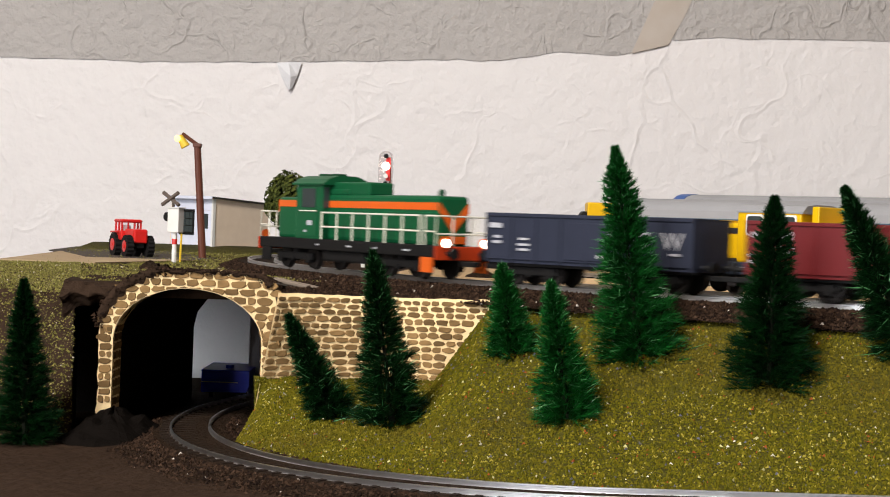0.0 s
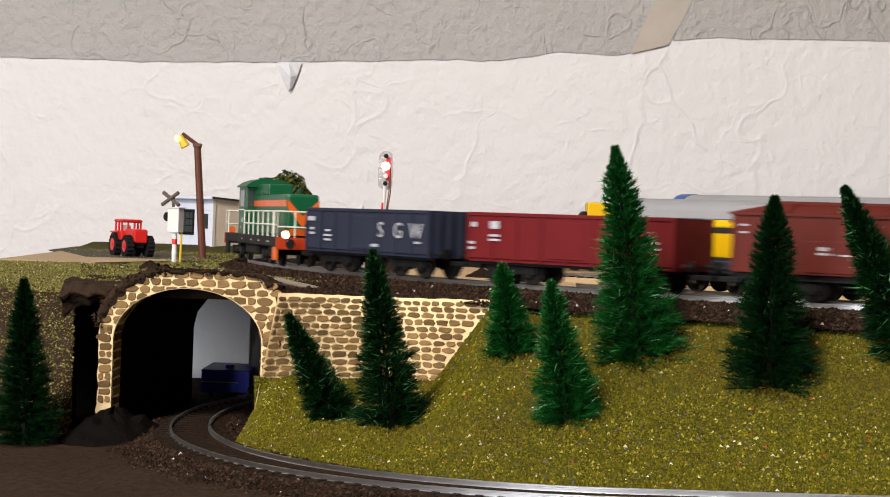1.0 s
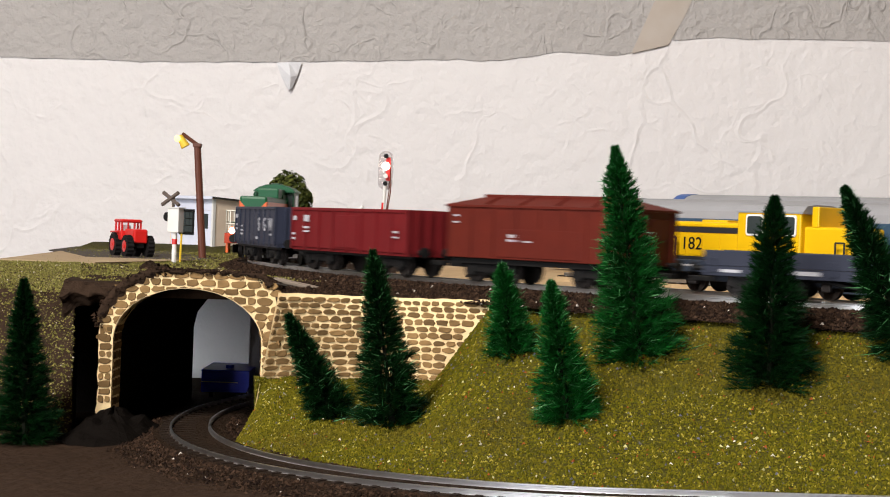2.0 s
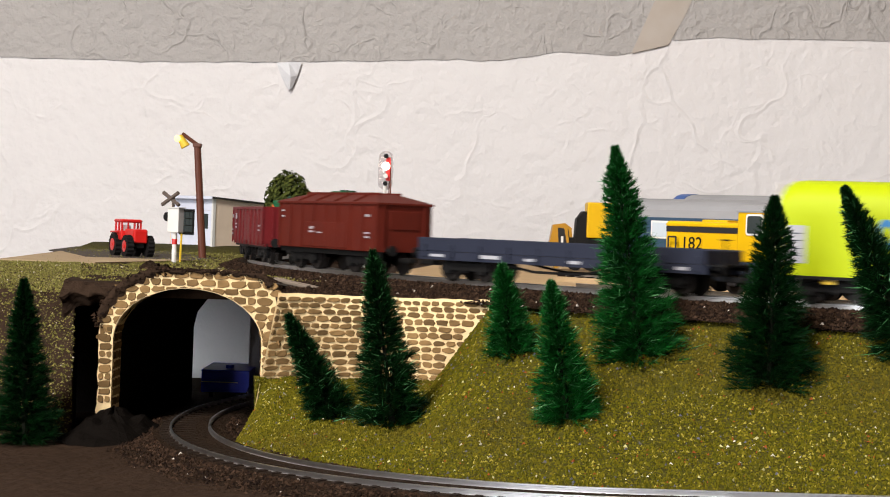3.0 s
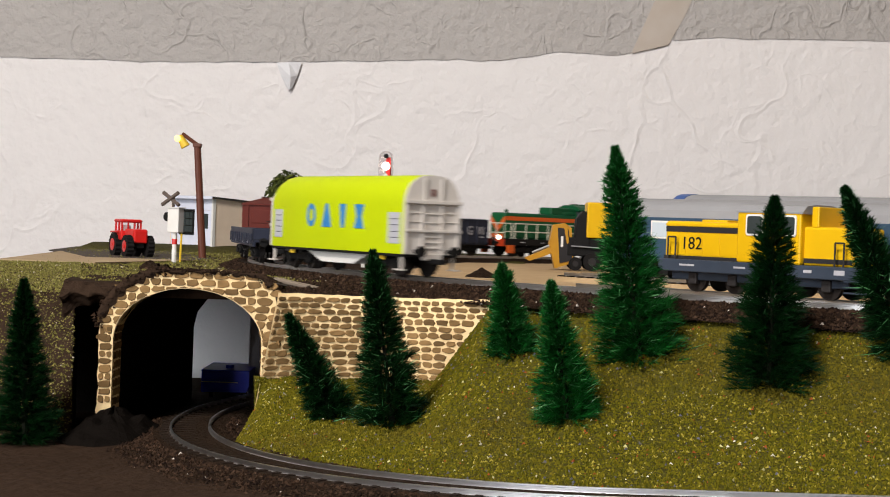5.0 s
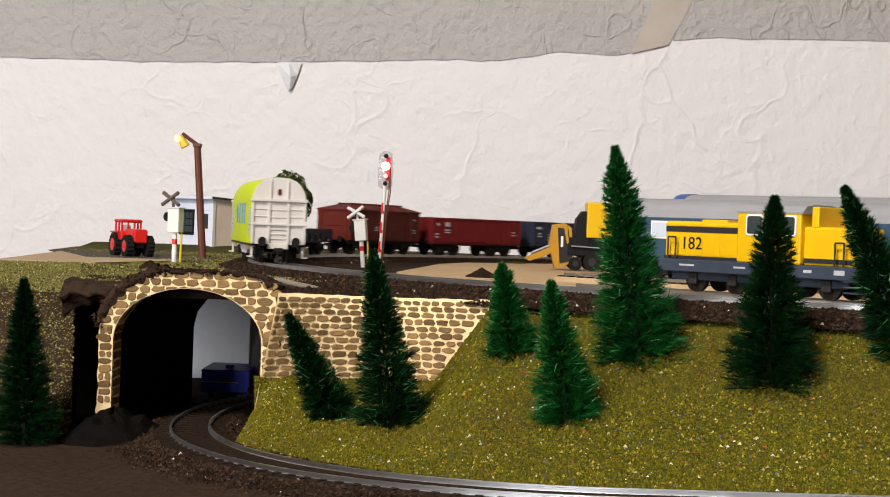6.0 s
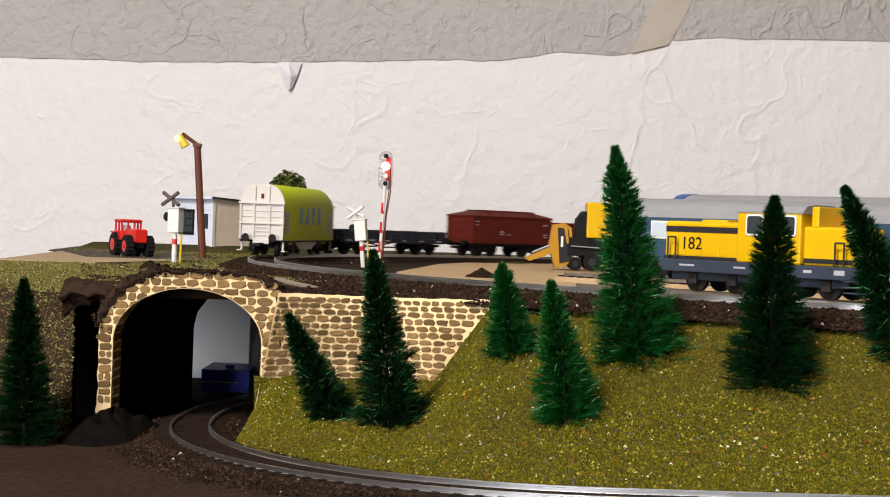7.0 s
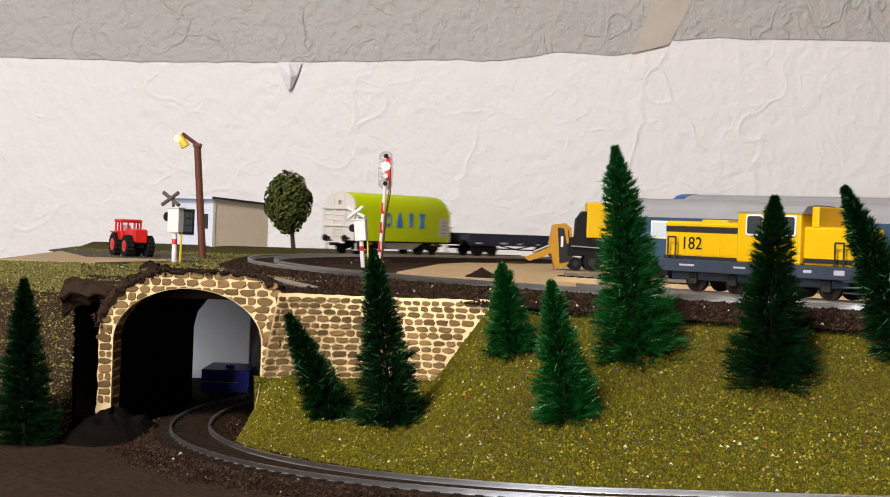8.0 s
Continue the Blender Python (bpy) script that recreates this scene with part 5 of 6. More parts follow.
# ---- gatekeeper's hut ----
def hut():
    rz = 50.0
    h = thing("hut", pose(-0.2025, 1.377, -0.0055, 0, 0, rz), "small flat-roofed hut with pale blue front and beige side", "house")
    # x runs along the beige side away from the camera, y along the blue front
    LX, LY, ZA, ZB = 0.066, 0.0555, 0.0465, 0.0430
    part("plinth", Build().box(-0.002, LX + 0.002, -0.002, LY + 0.002, -0.002, 0.0035), BEIGE, h)
    part("side_wall", Build().prism_y([(0, 0.0035), (LX, 0.0035), (LX, ZB), (0, ZA)], 0, 0.0012), BEIGE, h, "beige card side wall")
    part("side_wall", Build().prism_y([(0, 0.0035), (LX, 0.0035), (LX, ZB), (0, ZA)], LY - 0.0012, LY), BEIGE, h)
    part("rear_wall", Build().box(LX - 0.0012, LX, 0.0012, LY - 0.0012, 0.0035, ZB), BEIGE, h)
    # front wall with openings for a window and a door
    fw = Build()
    for y0, y1, z0, z1 in ((0.0012, 0.004, 0.0035, ZA), (0.004, 0.016, 0.036, ZA), (0.016, 0.024, 0.0035, ZA), (0.024, 0.044, 0.0035, 0.014), (0.024, 0.044, 0.0365, ZA), (0.044, LY - 0.0012, 0.0035, ZA)):
        fw.box(0, 0.0012, y0, y1, z0, z1)
    part("front_wall", fw, PALEB, h, "pale blue card front wall")
    part("corner_trim", Build().box(-0.0005, 0.0025, -0.0006, 0.0016, 0.0035, ZA - 0.0002), WHITE, h)
    d = part("door", Build().box(0.0004, 0.0010, 0.0042, 0.0158, 0.0036, 0.0359), PALEB, h)
    part("door_pane", Build().box(0.0001, 0.0004, 0.0065, 0.0135, 0.020, 0.033), GLASS, d)
    part("handle", Build().box(-0.0006, 0.0004, 0.0138, 0.0146, 0.0165, 0.0185), BLACK, d)
    w = part("window", Build().box(-0.0006, 0.0012, 0.0242, 0.0262, 0.014, 0.0365).box(-0.0006, 0.0012, 0.0418, 0.0438, 0.014, 0.0365).box(-0.0006, 0.0012, 0.0262, 0.0418, 0.0345, 0.0365).box(-0.0006, 0.0012, 0.0262, 0.0418, 0.014, 0.016), BLACK, h, "dark window frame")
    for i in range(3):
        for j in range(3):
            part("pane", Build().box(0.0004, 0.0008, 0.0266 + i * 0.0051, 0.0312 + i * 0.0051, 0.0165 + j * 0.0061, 0.0220 + j * 0.0061), GLASS, w)
    part("roof", Build().prism_y([(-0.004, ZA + 0.0003), (LX + 0.003, ZB + 0.0001), (LX + 0.003, ZB + 0.0014), (-0.004, ZA + 0.0016)], -0.003, LY + 0.003), FELT, h, "dark roofing felt on a shed roof")
    part("fascia", Build().box(-0.0046, -0.004, -0.003, LY + 0.003, ZA - 0.0008, ZA + 0.0018), PALEB, h)

hut()

# ---- red tractor ----
def tractor():
    t = thing("tractor", pose(-0.2205, 1.115, -0.0048, 0, 0, -60), "red toy farm tractor with black tyres", "tractor")
    part("chassis", Build().box(-0.017, 0.017, -0.0036, 0.0036, 0.0060, 0.0105, 0.0006), BLACK, t)
    hood = part("bonnet", Build().box(-0.001, 0.0190, -0.0052, 0.0052, 0.0095, 0.0192, 0.0012), REDP, t)
    part("grille", Build().box(0.0188, 0.0193, -0.0042, 0.0042, 0.0100, 0.0180, 0.0002), REDP, hood)
    part("cab_base", Build().box(-0.0165, -0.0005, -0.0078, 0.0078, 0.0110, 0.0178, 0.0010), REDP, t)
    for x in (-0.0150, -0.0080, -0.0018):
        for y in (-0.0068, 0.0068):
            part("cab_pillar", Build().box(x - 0.0006, x + 0.0006, y - 0.0006, y + 0.0006, 0.0170, 0.0240), REDP, t)
    for y in (-0.0024, 0.0024):
        part("cab_pillar", Build().box(-0.0023, -0.0012, y - 0.0004, y + 0.0004, 0.0170, 0.0240), REDP, t)
    part("seat", Build().box(-0.0135, -0.0095, -0.0025, 0.0025, 0.0170, 0.0215, 0.0006), WHITE, t)
    part("roof", Build().box(-0.0172, -0.0002, -0.0080, 0.0080, 0.0234, 0.0258, 0.0014), REDP, t)
    part("exhaust", Build().rod((0.006, 0.0058, 0.012), (0.006, 0.0058, 0.0165), 0.0010, 8), BLACK, t)
    for x, r in ((-0.0125, 0.0078), (0.0135, 0.0072)):
        for sy in (-1, 1):
            lug = [(x + (r + 0.0006 * (i % 4 < 2)) * math.cos(i * math.pi / 32), r + (r + 0.0006 * (i % 4 < 2)) * math.sin(i * math.pi / 32)) for i in range(64)]
            w = Build().prism_y(lug, min(sy * 0.0052, sy * 0.0098), max(sy * 0.0052, sy * 0.0098))
            tw = part("wheel", w, TYRE, t)
            part("hub", Build().rod((x, sy * 0.0096, r), (x, sy * 0.0101, r), r * 0.55, 16).rod((x, sy * 0.0100, r), (x, sy * 0.0107, r), r * 0.2, 10), REDP, tw, "red wheel hub")
    for sy in (-1, 1):
        part("mudguard", Build().box(-0.0200, -0.005, min(sy * 0.0055, sy * 0.0096), max(sy * 0.0055, sy * 0.0096), 0.0162, 0.0172, 0.0004), REDP, t)

tractor()

# ---- lamp post ----
lp = thing("street_lamp", Matrix.Identity(4), "brown wooden lamp post with lit yellow lamp", "lamp post")
part("post", Build().rod((-0.1738, 1.139, -0.007), (-0.1805, 1.139, 0.0755), 0.0028, 12, 0.0025), POST, lp)
part("arm", Build().rod((-0.1788, 1.139, 0.0752), (-0.1915, 1.137, 0.0838), 0.0014, 8), POST, lp)
hd = part("lamp_head", Build().rod((-0.1885, 1.136, 0.0745), (-0.1932, 1.136, 0.0822), 0.0034, 12, 0.0020), AMBER, lp, "yellow lamp shade")
part("bulb", Build().ball((-0.1940, 1.1335, 0.0800), 0.0022, 12), LAMPY, hd, "lit yellow bulb")
part("cap", Build().box(-0.1835, -0.1775, 1.136, 1.142, 0.0745, 0.0772, 0.0005), POST, lp)

# ---- level crossing signals ----
def crossing(m, dark, label):
    c = thing("crossing_signal", m, label, "railway signal", "crossing signals")
    post = Build().rod((0, 0, -0.003), (0, 0, 0.0185), 0.0016, 10)
    part("post", post, WHITE, c)
    for z in (0.004, 0.011):
        part("post_band", Build().rod((0, 0, z), (0, 0, z + 0.0035), 0.00172, 10), REDP if z > 0.005 else WHITE, c)
    part("wire", Build().rod((0.004, 0.001, -0.003), (0.0045, 0.001, 0.018), 0.0007, 6), AMBER, c)
    part("cabinet", Build().box(-0.0042, 0.0046, -0.0030, 0.0030, 0.0185, 0.0340, 0.0006), WHITE, c, "white signal cabinet")
    part("cabinet_lid", Build().box(-0.0050, 0.0054, -0.0036, 0.0036, 0.0340, 0.0348, 0.0002), WHITE, c)
    part("disc", Build().rod((-0.0060, -0.001, 0.0285), (-0.0060, 0.0005, 0.0285), 0.0030, 14), BLACK, c)
    mm = WEATHER if dark else WHITE
    for a in (32, -32):
        d = Vector((math.cos(math.radians(a)), 0, math.sin(math.radians(a))))
        o = Vector((-0.002, -0.0035 if a > 0 else -0.0025, 0.0400))
        part("cross_arm", Build().rod(o - d * 0.0075, o + d * 0.0075, 0.0013, 6), mm, c)
    part("cross_post", Build().rod((-0.002, 0, 0.034), (-0.002, 0, 0.041), 0.0009, 8), mm, c)
    return c

crossing(pose(-0.1730, 1.0136, -0.0045, 0, 0, -28), True, "white level crossing signal with weathered cross boards")
c2 = crossing(pose(-0.0560, 1.09, -0.0045, 0, -6, -15) @ Matrix.Diagonal((0.92, 0.92, 0.92, 1)), False, "white level crossing signal with white cross boards")

# ---- light signal ----
sg = thing("light_signal", Matrix.Identity(4), "tall light signal with red-white post and lit lamp", "railway signal")
part("mast", Build().rod((-0.0474, 1.15, -0.006), (-0.0452, 1.15, 0.055), 0.0012, 8), WHITE, sg)
for z in (0.004, 0.018, 0.032):
    part("mast_band", Build().rod((-0.0474 + z * 0.036, 1.15, z), (-0.0472 + z * 0.036, 1.15, z + 0.008), 0.0013, 8), REDP, sg)
for dx in (0.0022, 0.0034):
    part("wire", Build().rod((-0.0462 + dx * 0.3, 1.1515, -0.004), (-0.0452 + dx * 0.5, 1.1515, 0.030), 0.00045, 5).rod((-0.0452 + dx * 0.5, 1.1515, 0.030), (-0.0445 + dx, 1.1515, 0.048), 0.00045, 5).rod((-0.0445 + dx, 1.1515, 0.048), (-0.0440 + dx * 0.6, 1.1515, 0.068), 0.00045, 5), POST, sg)
b = Build()
b.prism_y([(-0.0452 + 0.0056 * math.cos(a * 0.3927) , 0.0635 + 0.0085 * (1 if math.sin(a * 0.3927) > 0 else -1) * (abs(math.sin(a * 0.3927)) > 0.01) + 0.0058 * math.sin(a * 0.3927)) for a in range(16)], 1.1522, 1.1530)
part("backing_plate", b, CLEAR, sg, "clear plastic backing plate")
part("lamp_board", Build().box(-0.0450, -0.0418, 1.1505, 1.1520, 0.056, 0.073, 0.0003), REDP, sg, "red lamp board")
for z, mm in ((0.0738, BLACK), (0.0665, LAMPW), (0.0595, WHITE), (0.0540, BLACK)):
    part("lamp", Build().rod((-0.0451, 1.1505, z), (-0.0451, 1.1480, z), 0.0029 if mm is LAMPW else 0.0017, 12), mm, sg)

# ---- yellow wheel loader ----
def loader():
    q = thing("wheel_loader", pose(0.108, 1.205, -0.0048), "yellow toy wheel loader with lowered arm and black cab", "digger")
    X, Z = -0.108, 0.0048
    part("body", Build().box(0.106 + X, 0.136 + X, -0.012, 0.012, 0.0200 + Z, 0.0470 + Z, 0.0012), YEL, q)
    part("chassis", Build().box(0.092 + X, 0.140 + X, -0.009, 0.009, 0.0060 + Z, 0.0200 + Z, 0.001), BLACK, q)
    part("cab", Build().prism_y([(0.0975 + X, 0.012 + Z), (0.1085 + X, 0.012 + Z), (0.1080 + X, 0.0400 + Z), (0.1030 + X, 0.0400 + Z), (0.0985 + X, 0.034 + Z)], -0.010, 0.010), BLACK, q, "black cab")
    part("handrail", Build().rod((0.095 + X, -0.0112, 0.0135 + Z), (0.122 + X, -0.0112, 0.0125 + Z), 0.0005, 6), SILVER, q)
    # lift frame and arms take the darker yellow, with their shade painted in
    mast = part("lift_frame", Build().prism_y([(0.0835 + X, -0.0040 + Z), (0.0975 + X, 0.0010 + Z), (0.0950 + X, 0.0270 + Z), (0.0900 + X, 0.0305 + Z), (0.0810 + X, 0.0290 + Z), (0.0785 + X, 0.014 + Z)], -0.008, 0.008), DARKY, q)
    part("dark_panel", Build().prism_y([(0.0868 + X, 0.000 + Z), (0.0965 + X, 0.0025 + Z), (0.0925 + X, 0.0262 + Z), (0.0845 + X, 0.027 + Z)], -0.0086, -0.0080), CHAR, mast)
    part("side_edge", Build().prism_y([(0.0918 + X, 0.0150 + Z), (0.0935 + X, 0.0155 + Z), (0.0915 + X, 0.0292 + Z), (0.0890 + X, 0.0288 + Z)], -0.0090, -0.0086), DARKY, mast)
    part("mark_shape", Build().box(0.0872 + X, 0.0890 + X, -0.0090, -0.0086, 0.0125 + Z, 0.0205 + Z), WHITE, mast)
    part("arm", Build().prism_y([(0.0605 + X, 0.0030 + Z), (0.0820 + X, 0.0130 + Z), (0.0830 + X, 0.0085 + Z), (0.0740 + X, 0.0045 + Z), (0.0640 + X, 0.0010 + Z)], -0.007, -0.003), DARKY, q)
    part("arm", Build().prism_y([(0.0605 + X, 0.0030 + Z), (0.0820 + X, 0.0130 + Z), (0.0830 + X, 0.0085 + Z), (0.0740 + X, 0.0045 + Z), (0.0640 + X, 0.0010 + Z)], 0.003, 0.007), DARKY, q)
    part("ram", Build().rod((0.066 + X, -0.0052, 0.0075 + Z), (0.083 + X, -0.0052, 0.0150 + Z), 0.0008, 8), SILVER, q)
    for x in (0.0985, 0.1110, 0.131):
        for sy in (-1, 1):
            r = 0.0068 if x > 0.1 else 0.0050
            w = part("wheel", Build().rod((x + X, sy * 0.0085, r), (x + X, sy * 0.0130, r), r, 20), TYRE, q)
            part("hub", Build().rod((x + X, sy * 0.0128, r), (x + X, sy * 0.0134, r), r * 0.45, 12), CHAR, w)

loader()

# ---- heap of ballast on the sand ----
b = Build()
b.grid([[(0.0226 + r * math.cos(a) * (1 + 0.2 * noise.noise((a, r * 90, 0))), 0.955 + r * math.sin(a), -0.0056 + 0.0062 * max(0, 1 - r / 0.0105) ** 0.9 + 0.0007 * noise.noise((a * 3, r * 500, 4))) for a in np.linspace(0, 2 * math.pi, 25)] for r in np.linspace(0.0001, 0.0105, 9)])
tagged(finish("ballast_heap", b, BALLAST), "small heap of dark ballast on the sand", "heap")

# ---- wood scrap by the wall, sheet and blue wagon behind the tunnel ----
tagged(finish("wood_scrap", Build().box(-0.012, 0.012, -0.003, 0.003, 0, 0.002, 0.0003).box(-0.008, 0.010, -0.0055, -0.002, 0.0015, 0.003, 0.0003), mat("grey_wood", (0.30, 0.25, 0.20), (0.18, 0.14, 0.11), 250, 0.9, 0.0005)), "grey splintered wood scrap on the ballast edge", "wood").matrix_world = pose(-0.0700, 0.7420, -0.0062, 6, 8, -25)
b = Build()
b.grid([[(-0.180 + 0.0115 * i, 0.945 + 0.004 * noise.noise((i * 0.9, j * 0.9, 2)), -0.0720 + 0.0105 * j + (0.003 * noise.noise((i, 5, 0)) if j == 5 else 0)) for i in range(8)] for j in range(6)])
sh = finish("paper_sheet", b, PAPER, None, True)
sh.modifiers.new("thickness", "SOLIDIFY").thickness = 0.0006
tagged(sh, "crumpled grey-white paper sheet behind the tunnel", "paper")
wb = Build().box(-0.1030, -0.0930, 0.849, 0.851, -0.0695, -0.0200, 0.0003)
tagged(finish("white_board", wb, PAPER), "narrow white card board behind the tunnel", "card")


def blue_wagon():
    q = thing("blue_wagon", pose(-0.1110, 0.835, -0.0702, 0, 0, 0), "bright blue toy wagon behind the tunnel", "wagon")
    part("body", Build().prism_y([(-0.0130, 0.004), (0.0105, 0.0045), (0.0118, 0.0080), (0.0118, 0.0150), (-0.0130, 0.0150)], -0.012, 0.030), BLUEC, q)
    part("rim", Build().box(-0.0132, 0.0120, -0.0122, 0.0302, 0.0148, 0.0158, 0.0003), BLUEC, q)
    part("hatch", Build().rod((0.000, 0.0, 0.0155), (0.000, 0.0, 0.0175), 0.0022, 12), BLUEC, q)
    part("handrail", Build().rod((-0.0128, -0.0124, 0.0095), (0.006, -0.0124, 0.0095), 0.00025, 6), CREAM, q)
    for x in (-0.009, 0.008):
        part("wheel", Build().rod((x - 0.001, 0.0, 0.0045), (x + 0.001, 0.0, 0.0045), 0.0045, 16), WHEEL, q)

blue_wagon()

# ---- stones of the portal and the retaining wall ----
def stone(parent, pts, nrm, rnd):
    """One stone: a rounded polygon, proud of the mortar."""
    bm = bmesh.new()
    c = sum((Vector(p) for p in pts), Vector()) / len(pts)
    n = Vector(nrm)
    lo = [bm.verts.new(Vector(p) - n * 0.0003) for p in pts]
    mi = [bm.verts.new(Vector(p) + n * 0.00012) for p in pts]
    hi = [bm.verts.new(c + (Vector(p) - c) * 0.88 + n * (0.00030 + 0.0003 * rnd.random())) for p in pts]
    k = len(pts)
    for i in range(k):
        j = (i + 1) % k
        bm.faces.new((lo[i], lo[j], mi[j], mi[i]))
        bm.faces.new((mi[i], mi[j], hi[j], hi[i]))
    bm.faces.new(hi)
    bmesh.ops.recalc_face_normals(bm, faces=bm.faces)
    if bm.faces[-1].normal.dot(n) < 0:
        bmesh.ops.reverse_faces(bm, faces=bm.faces)
    me = bpy.data.meshes.new("stone")
    bm.to_mesh(me)
    bm.free()
    me.materials.append(STONE)
    ob = new("stone", me)
    ob.parent = parent


def blob(u0, u1, z0, z1, rnd, gap=0.00014):
    """A rounded stone outline of ten corners in a cell."""
    w, hh = u1 - u0 - gap * 2, z1 - z0 - gap * 2
    j = lambda a: a * (rnd.random() - 0.5)
    cx, cz = (u0 + u1) / 2, (z0 + z1) / 2
    out = []
    for a, b_ in ((-0.51, -0.14), (-0.40, -0.49), (-0.02, -0.54), (0.38, -0.50), (0.51, -0.18), (0.50, 0.16), (0.39, 0.50), (0.02, 0.54), (-0.39, 0.49), (-0.50, 0.18)):
        out.append((cx + w * (a + j(0.16)), cz + hh * (b_ * (0.90 if abs(a) > 0.3 else 1.0) + j(0.20))))
    return out


def in_face(u, z, m=0.0):
    """Inside the portal's outline and clear of the opening."""
    if z < SPRING:
        return HW + m < abs(u) and -0.0385 < u < float(np.interp(z, [-0.046, -0.030], [0.0335, 0.0385])) and z > -0.0540
    a = math.atan2(z - SPRING, u)
    k = 0.25 + 0.5 * (1 - a / math.pi)
    (u0, z0), (u1, z1) = arch(k), outer(k)
    e = math.hypot(u / (HW + m), (z - SPRING) / (CROWN - SPRING + m))
    return e > 1 and math.hypot(u, z - SPRING) < math.hypot(u1, z1 - SPRING) - m


def push(u, z):
    """Move a point out of the opening."""
    if z < SPRING:
        return (math.copysign(max(abs(u), HW + 0.0004), u), z)
    w, hh = HW + 0.0004, CROWN - SPRING + 0.0004
    e = math.hypot(u / w, (z - SPRING) / hh)
    if e < 1:
        return u / e, SPRING + (z - SPRING) / e
    return u, z


def lay_stones():
    rnd = random.Random(31)
    drop, row = 0.0006, 0
    while drop < 0.046:
        hh = 0.0031 * (0.85 + 0.3 * rnd.random())
        u = -0.0060 * rnd.random()
        while u < WLEN - 0.002:
            ln = 0.0062 * (0.75 + 0.55 * rnd.random())
            u0, u1 = max(u, 0.0002), min(u + ln, WLEN - 0.0002)
            qm = (u0 + u1) / 2 / WLEN
            z = -0.0070 - 0.0012 * math.sin(qm * math.pi) - drop - hh
            if u1 - u0 > 0.002 and slope(0.93 + 0.17 * qm, 0.0)[2] < z + hh * 0.5:
                pts = [wall_pt(a / WLEN, b_ - 0.0040 * max(0, a / WLEN - 0.72) ** 1.5) for a, b_ in blob(u0, u1, z, z + hh, rnd, 0.00036)]
                d = Vector(wall_pt(min(qm + 0.01, 1.0), z)) - Vector(wall_pt(qm, z))
                stone(rwall, pts, Vector((d.y, -d.x, 0)).normalized() * (1 if d.x > 0 else -1), rnd)
            u += ln
        drop += hh
        row += 1
    # coursed stones over the portal's face, cut back at the opening and the outline
    n = PN
    z, row = FOOT + 0.003, 0
    while z < TOP - 0.001:
        hh = 0.0035 * (0.8 + 0.4 * rnd.random())
        u = -0.0400 + 0.0030 * (row % 2)
        while u < 0.0385:
            ln = 0.0058 * (0.7 + 0.6 * rnd.random())
            um, zm = u + ln / 2, z + hh / 2
            if zm > SPRING and in_face(um, zm, -0.0009):
                pts = [portal_pt(*push(a, b_)) for a, b_ in blob(u, u + ln, z, z + hh, rnd, 0.00026)]
                stone(tunnel, pts, n, rnd)
            u += ln
        z += hh
        row += 1
    z = -0.0580
    while z < SPRING + 0.002:
        hh = 0.0034 * (0.8 + 0.4 * rnd.random())
        split = -0.0357 + 0.0010 * (rnd.random() - 0.5)
        cells = [(-0.0384, -0.0327)] if rnd.random() < 0.6 else [(-0.0384, split), (split, -0.0327)]
        right = outer(0.76)[0] if z > SPRING else float(np.interp(z, [-0.069, -0.046, -0.030], [0.0330, 0.0345, 0.0388]))
        if right > 0.0350:
            cells.append((0.0327, right - 0.0002))
        for u0, u1 in cells:
            stone(tunnel, [portal_pt(a, b_) for a, b_ in blob(u0, u1, z, z + hh, rnd, 0.00022)], n, rnd)
        z += hh
    for side in (0, 1):
        for i in range(9):
            k = 0.060 + i * 0.026
            for j in range(3):
                pts = []
                for kk, f in blob(0, 1, 0, 1, rnd, 0.07):
                    u, z = arch(k + 0.024 * kk if side == 0 else 1 - k - 0.024 * kk)
                    pts.append(portal_pt(u, z, -0.0058 * (j + f)))
                nn = PU * (1 if side == 0 else -1)
                stone(tunnel, pts, nn, rnd)

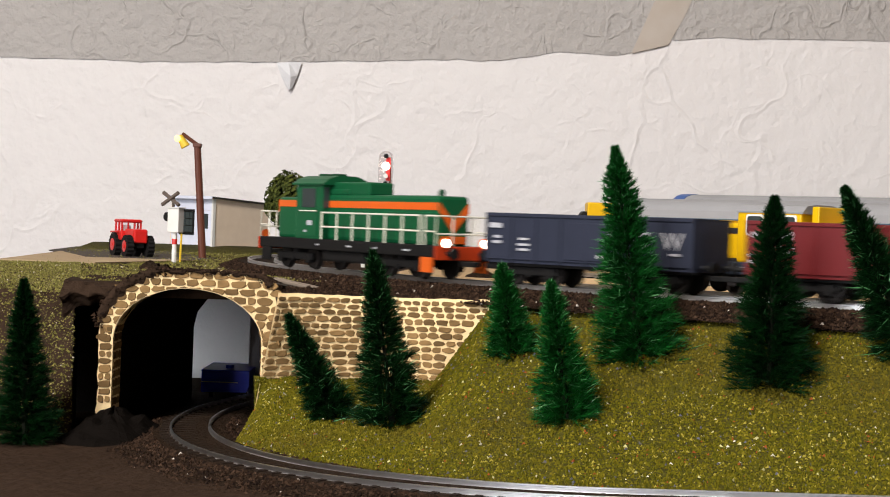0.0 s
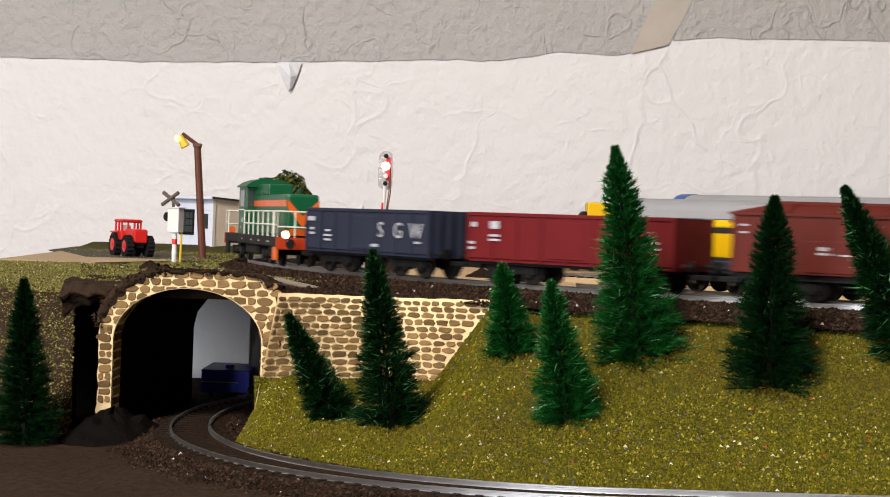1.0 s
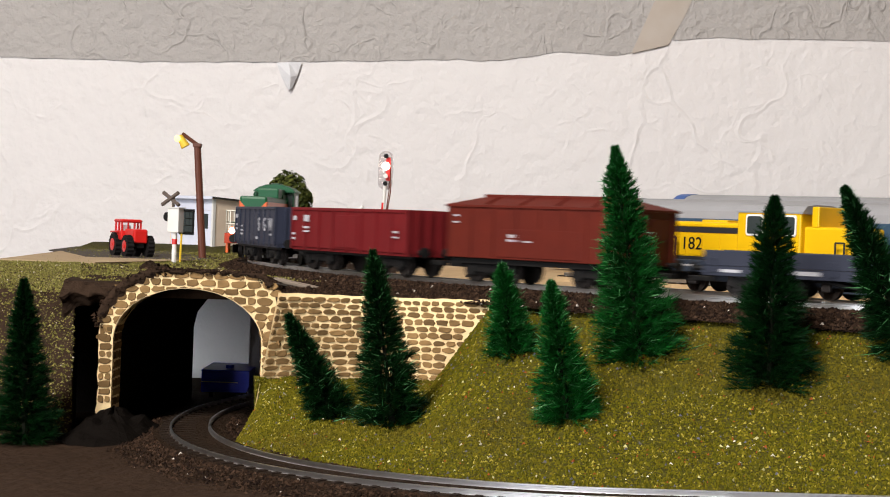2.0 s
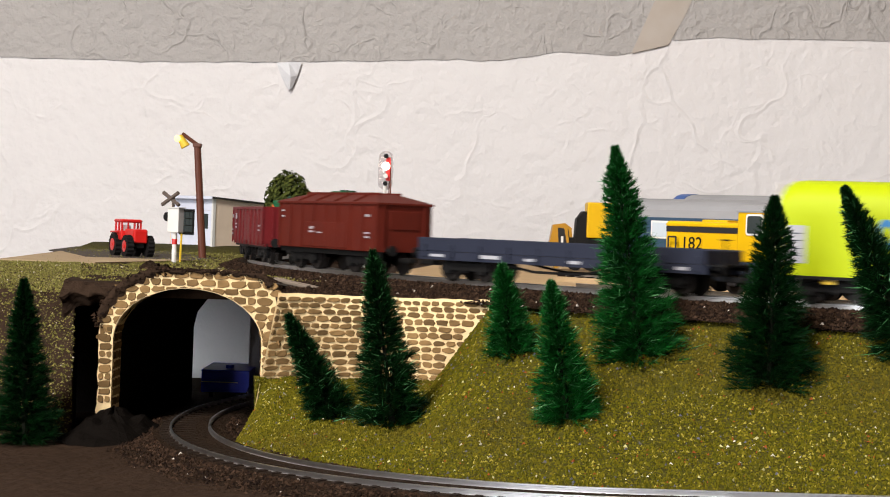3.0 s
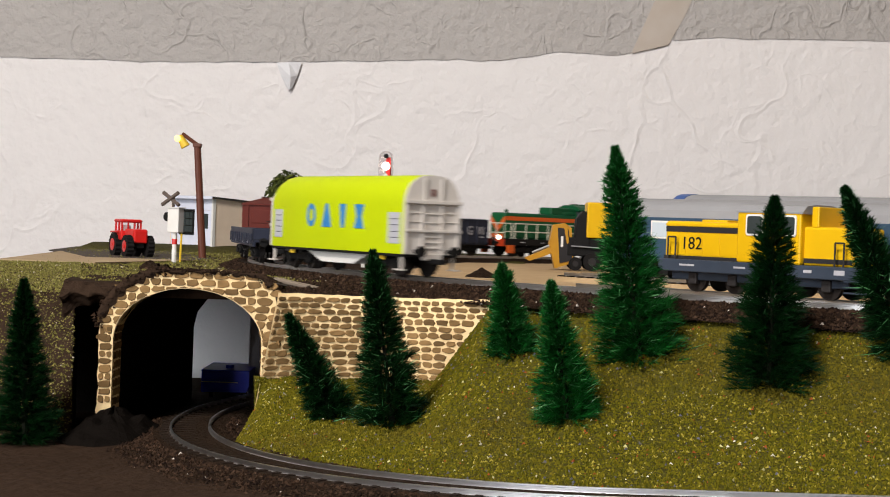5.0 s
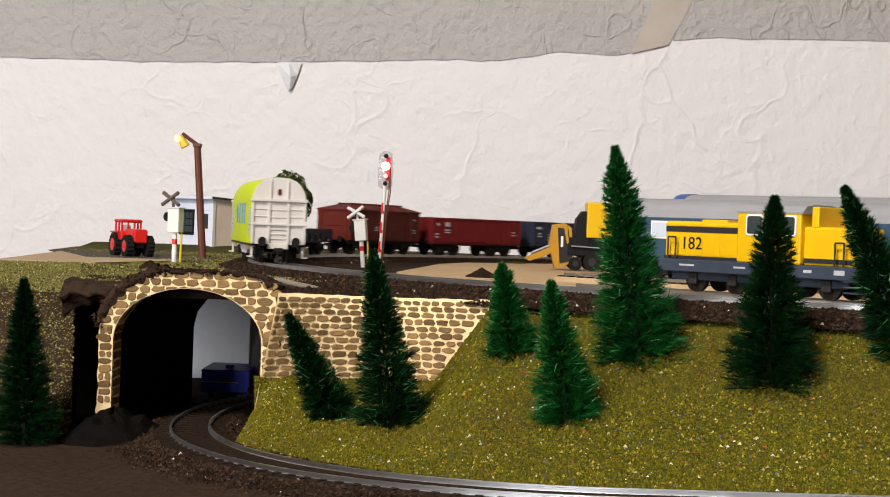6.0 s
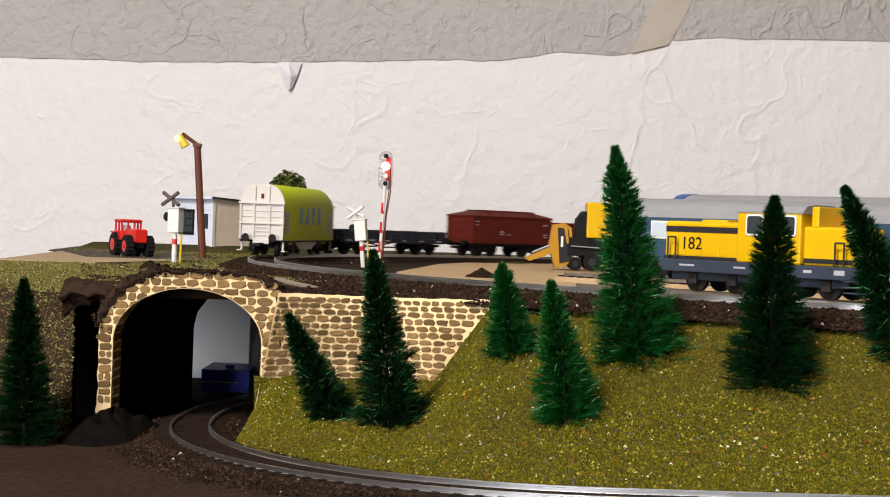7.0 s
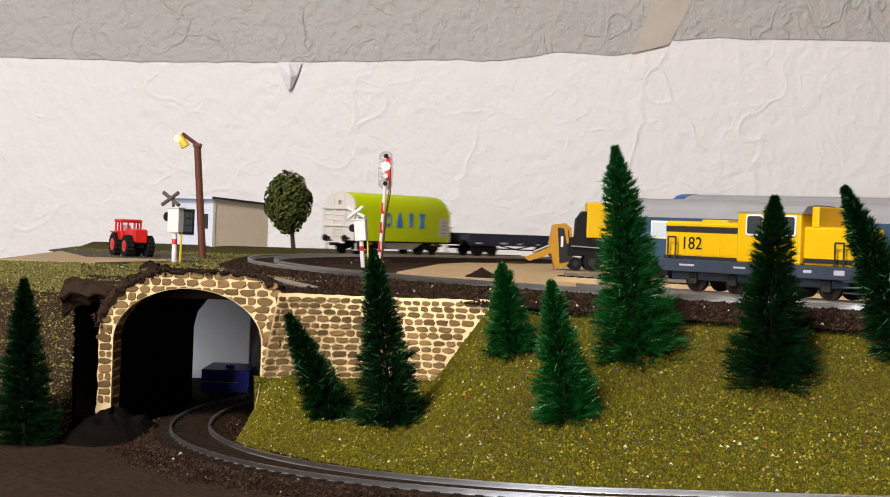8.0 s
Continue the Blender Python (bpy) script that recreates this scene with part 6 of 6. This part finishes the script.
lay_stones()
# rubble heap; the shade at the portal's foot is painted into its black
b = Build()
b.grid([[(-0.1400 + r * 0.75 * math.cos(a) * (1 + 0.2 * noise.noise((a, 1, 0))), 0.683 + r * 1.3 * math.sin(a), -0.0712 + 0.0120 * max(0, 1 - r / 0.030) ** 0.8 + 0.0026 * noise.noise((math.cos(a) * 2, math.sin(a) * 2, r * 160))) for a in np.linspace(0, 2 * math.pi, 41)] for r in np.linspace(0.0001, 0.030, 14)])
tagged(finish("rubble_mound", b, TUNNEL), "earth heaped at the foot of the tunnel mouth, its shade painted black", "earth")
b = Build()
rows = []
for i in range(70):
    k = 0.29 + 0.36 * i / 69
    u0, z0 = outer(k)
    a = math.atan2(z0 - SPRING + 0.004, u0)
    cu, cz = math.cos(a), math.sin(a)
    g = 0.0004 + 0.0042 * abs(noise.noise((i * 0.23, 2, 0))) + (0.0012 if k < 0.4 else 0)
    w = 0.0022
    rows.append([portal_pt(u0 - cu * g, z0 - cz * g, 0.0006), portal_pt(u0 - cu * g * 0.3, z0 - cz * g * 0.3, 0.0013 + 0.0012 * noise.noise((i * 0.5, 7, 0))), portal_pt(u0 + cu * 0.002, min(z0 + cz * 0.002, 0.0012), 0.0014), portal_pt(u0 + cu * w, min(z0 + cz * w, -0.0006), -0.008), portal_pt(u0 + cu * w * 2, min(z0 + cz * w * 2, -0.0040), -0.030)])
b.grid(rows)
tagged(finish("earth_lip", b, EARTH, None, True), "dark brown earth edge over the tunnel mouth", "ground", kind="structure")


def lip_grain(r):
    k = 0.27 + 0.38 * r.random()
    u0, z0 = outer(k)
    a = math.atan2(z0 - SPRING + 0.004, u0)
    e = r.gauss(0.0005, 0.0012)
    return portal_pt(u0 + math.cos(a) * e, min(z0 + math.sin(a) * e, 0.0014), 0.0012 - 0.004 * r.random())

scatter("earth_crumbs", lip_grain, 1500, 0.0011, STONES, 41, "dark brown earth crumbs over the tunnel mouth", "gravel")
for cx_, cy_, cr, ch in ((-0.161, 0.868, 0.0085, 0.0052), (-0.150, 0.852, 0.0060, 0.0038)):
    b = Build()
    b.grid([[(cx_ + r * math.cos(a) * (1 + 0.35 * noise.noise((a * 1.2, 3, cx_ * 90))), cy_ + r * math.sin(a), -0.0056 + ch * max(0, 1 - r / cr) ** 0.6 + 0.0012 * noise.noise((math.cos(a) * 2, math.sin(a) * 2, r * 500))) for a in np.linspace(0, 2 * math.pi, 29)] for r in np.linspace(0.0001, cr, 8)])
    tagged(finish("earth_clod", b, BALLAST), "crumbled dark earth clod above the tunnel", "earth", "earth clods")


# ---- the train runs: s metres along the upper line, gaining a little speed ----
def motions():
    for ob, s0 in TRAIN:
        rows = []
        for i in range(81):
            t = i / 10
            s = s0 + 0.1333 * t + 0.0030 * t * t
            x, y, th = track(s)
            rows.append((t, pose(x, y, 0, 0, 0, math.degrees(th))))
        walk(ob, rows)

motions()
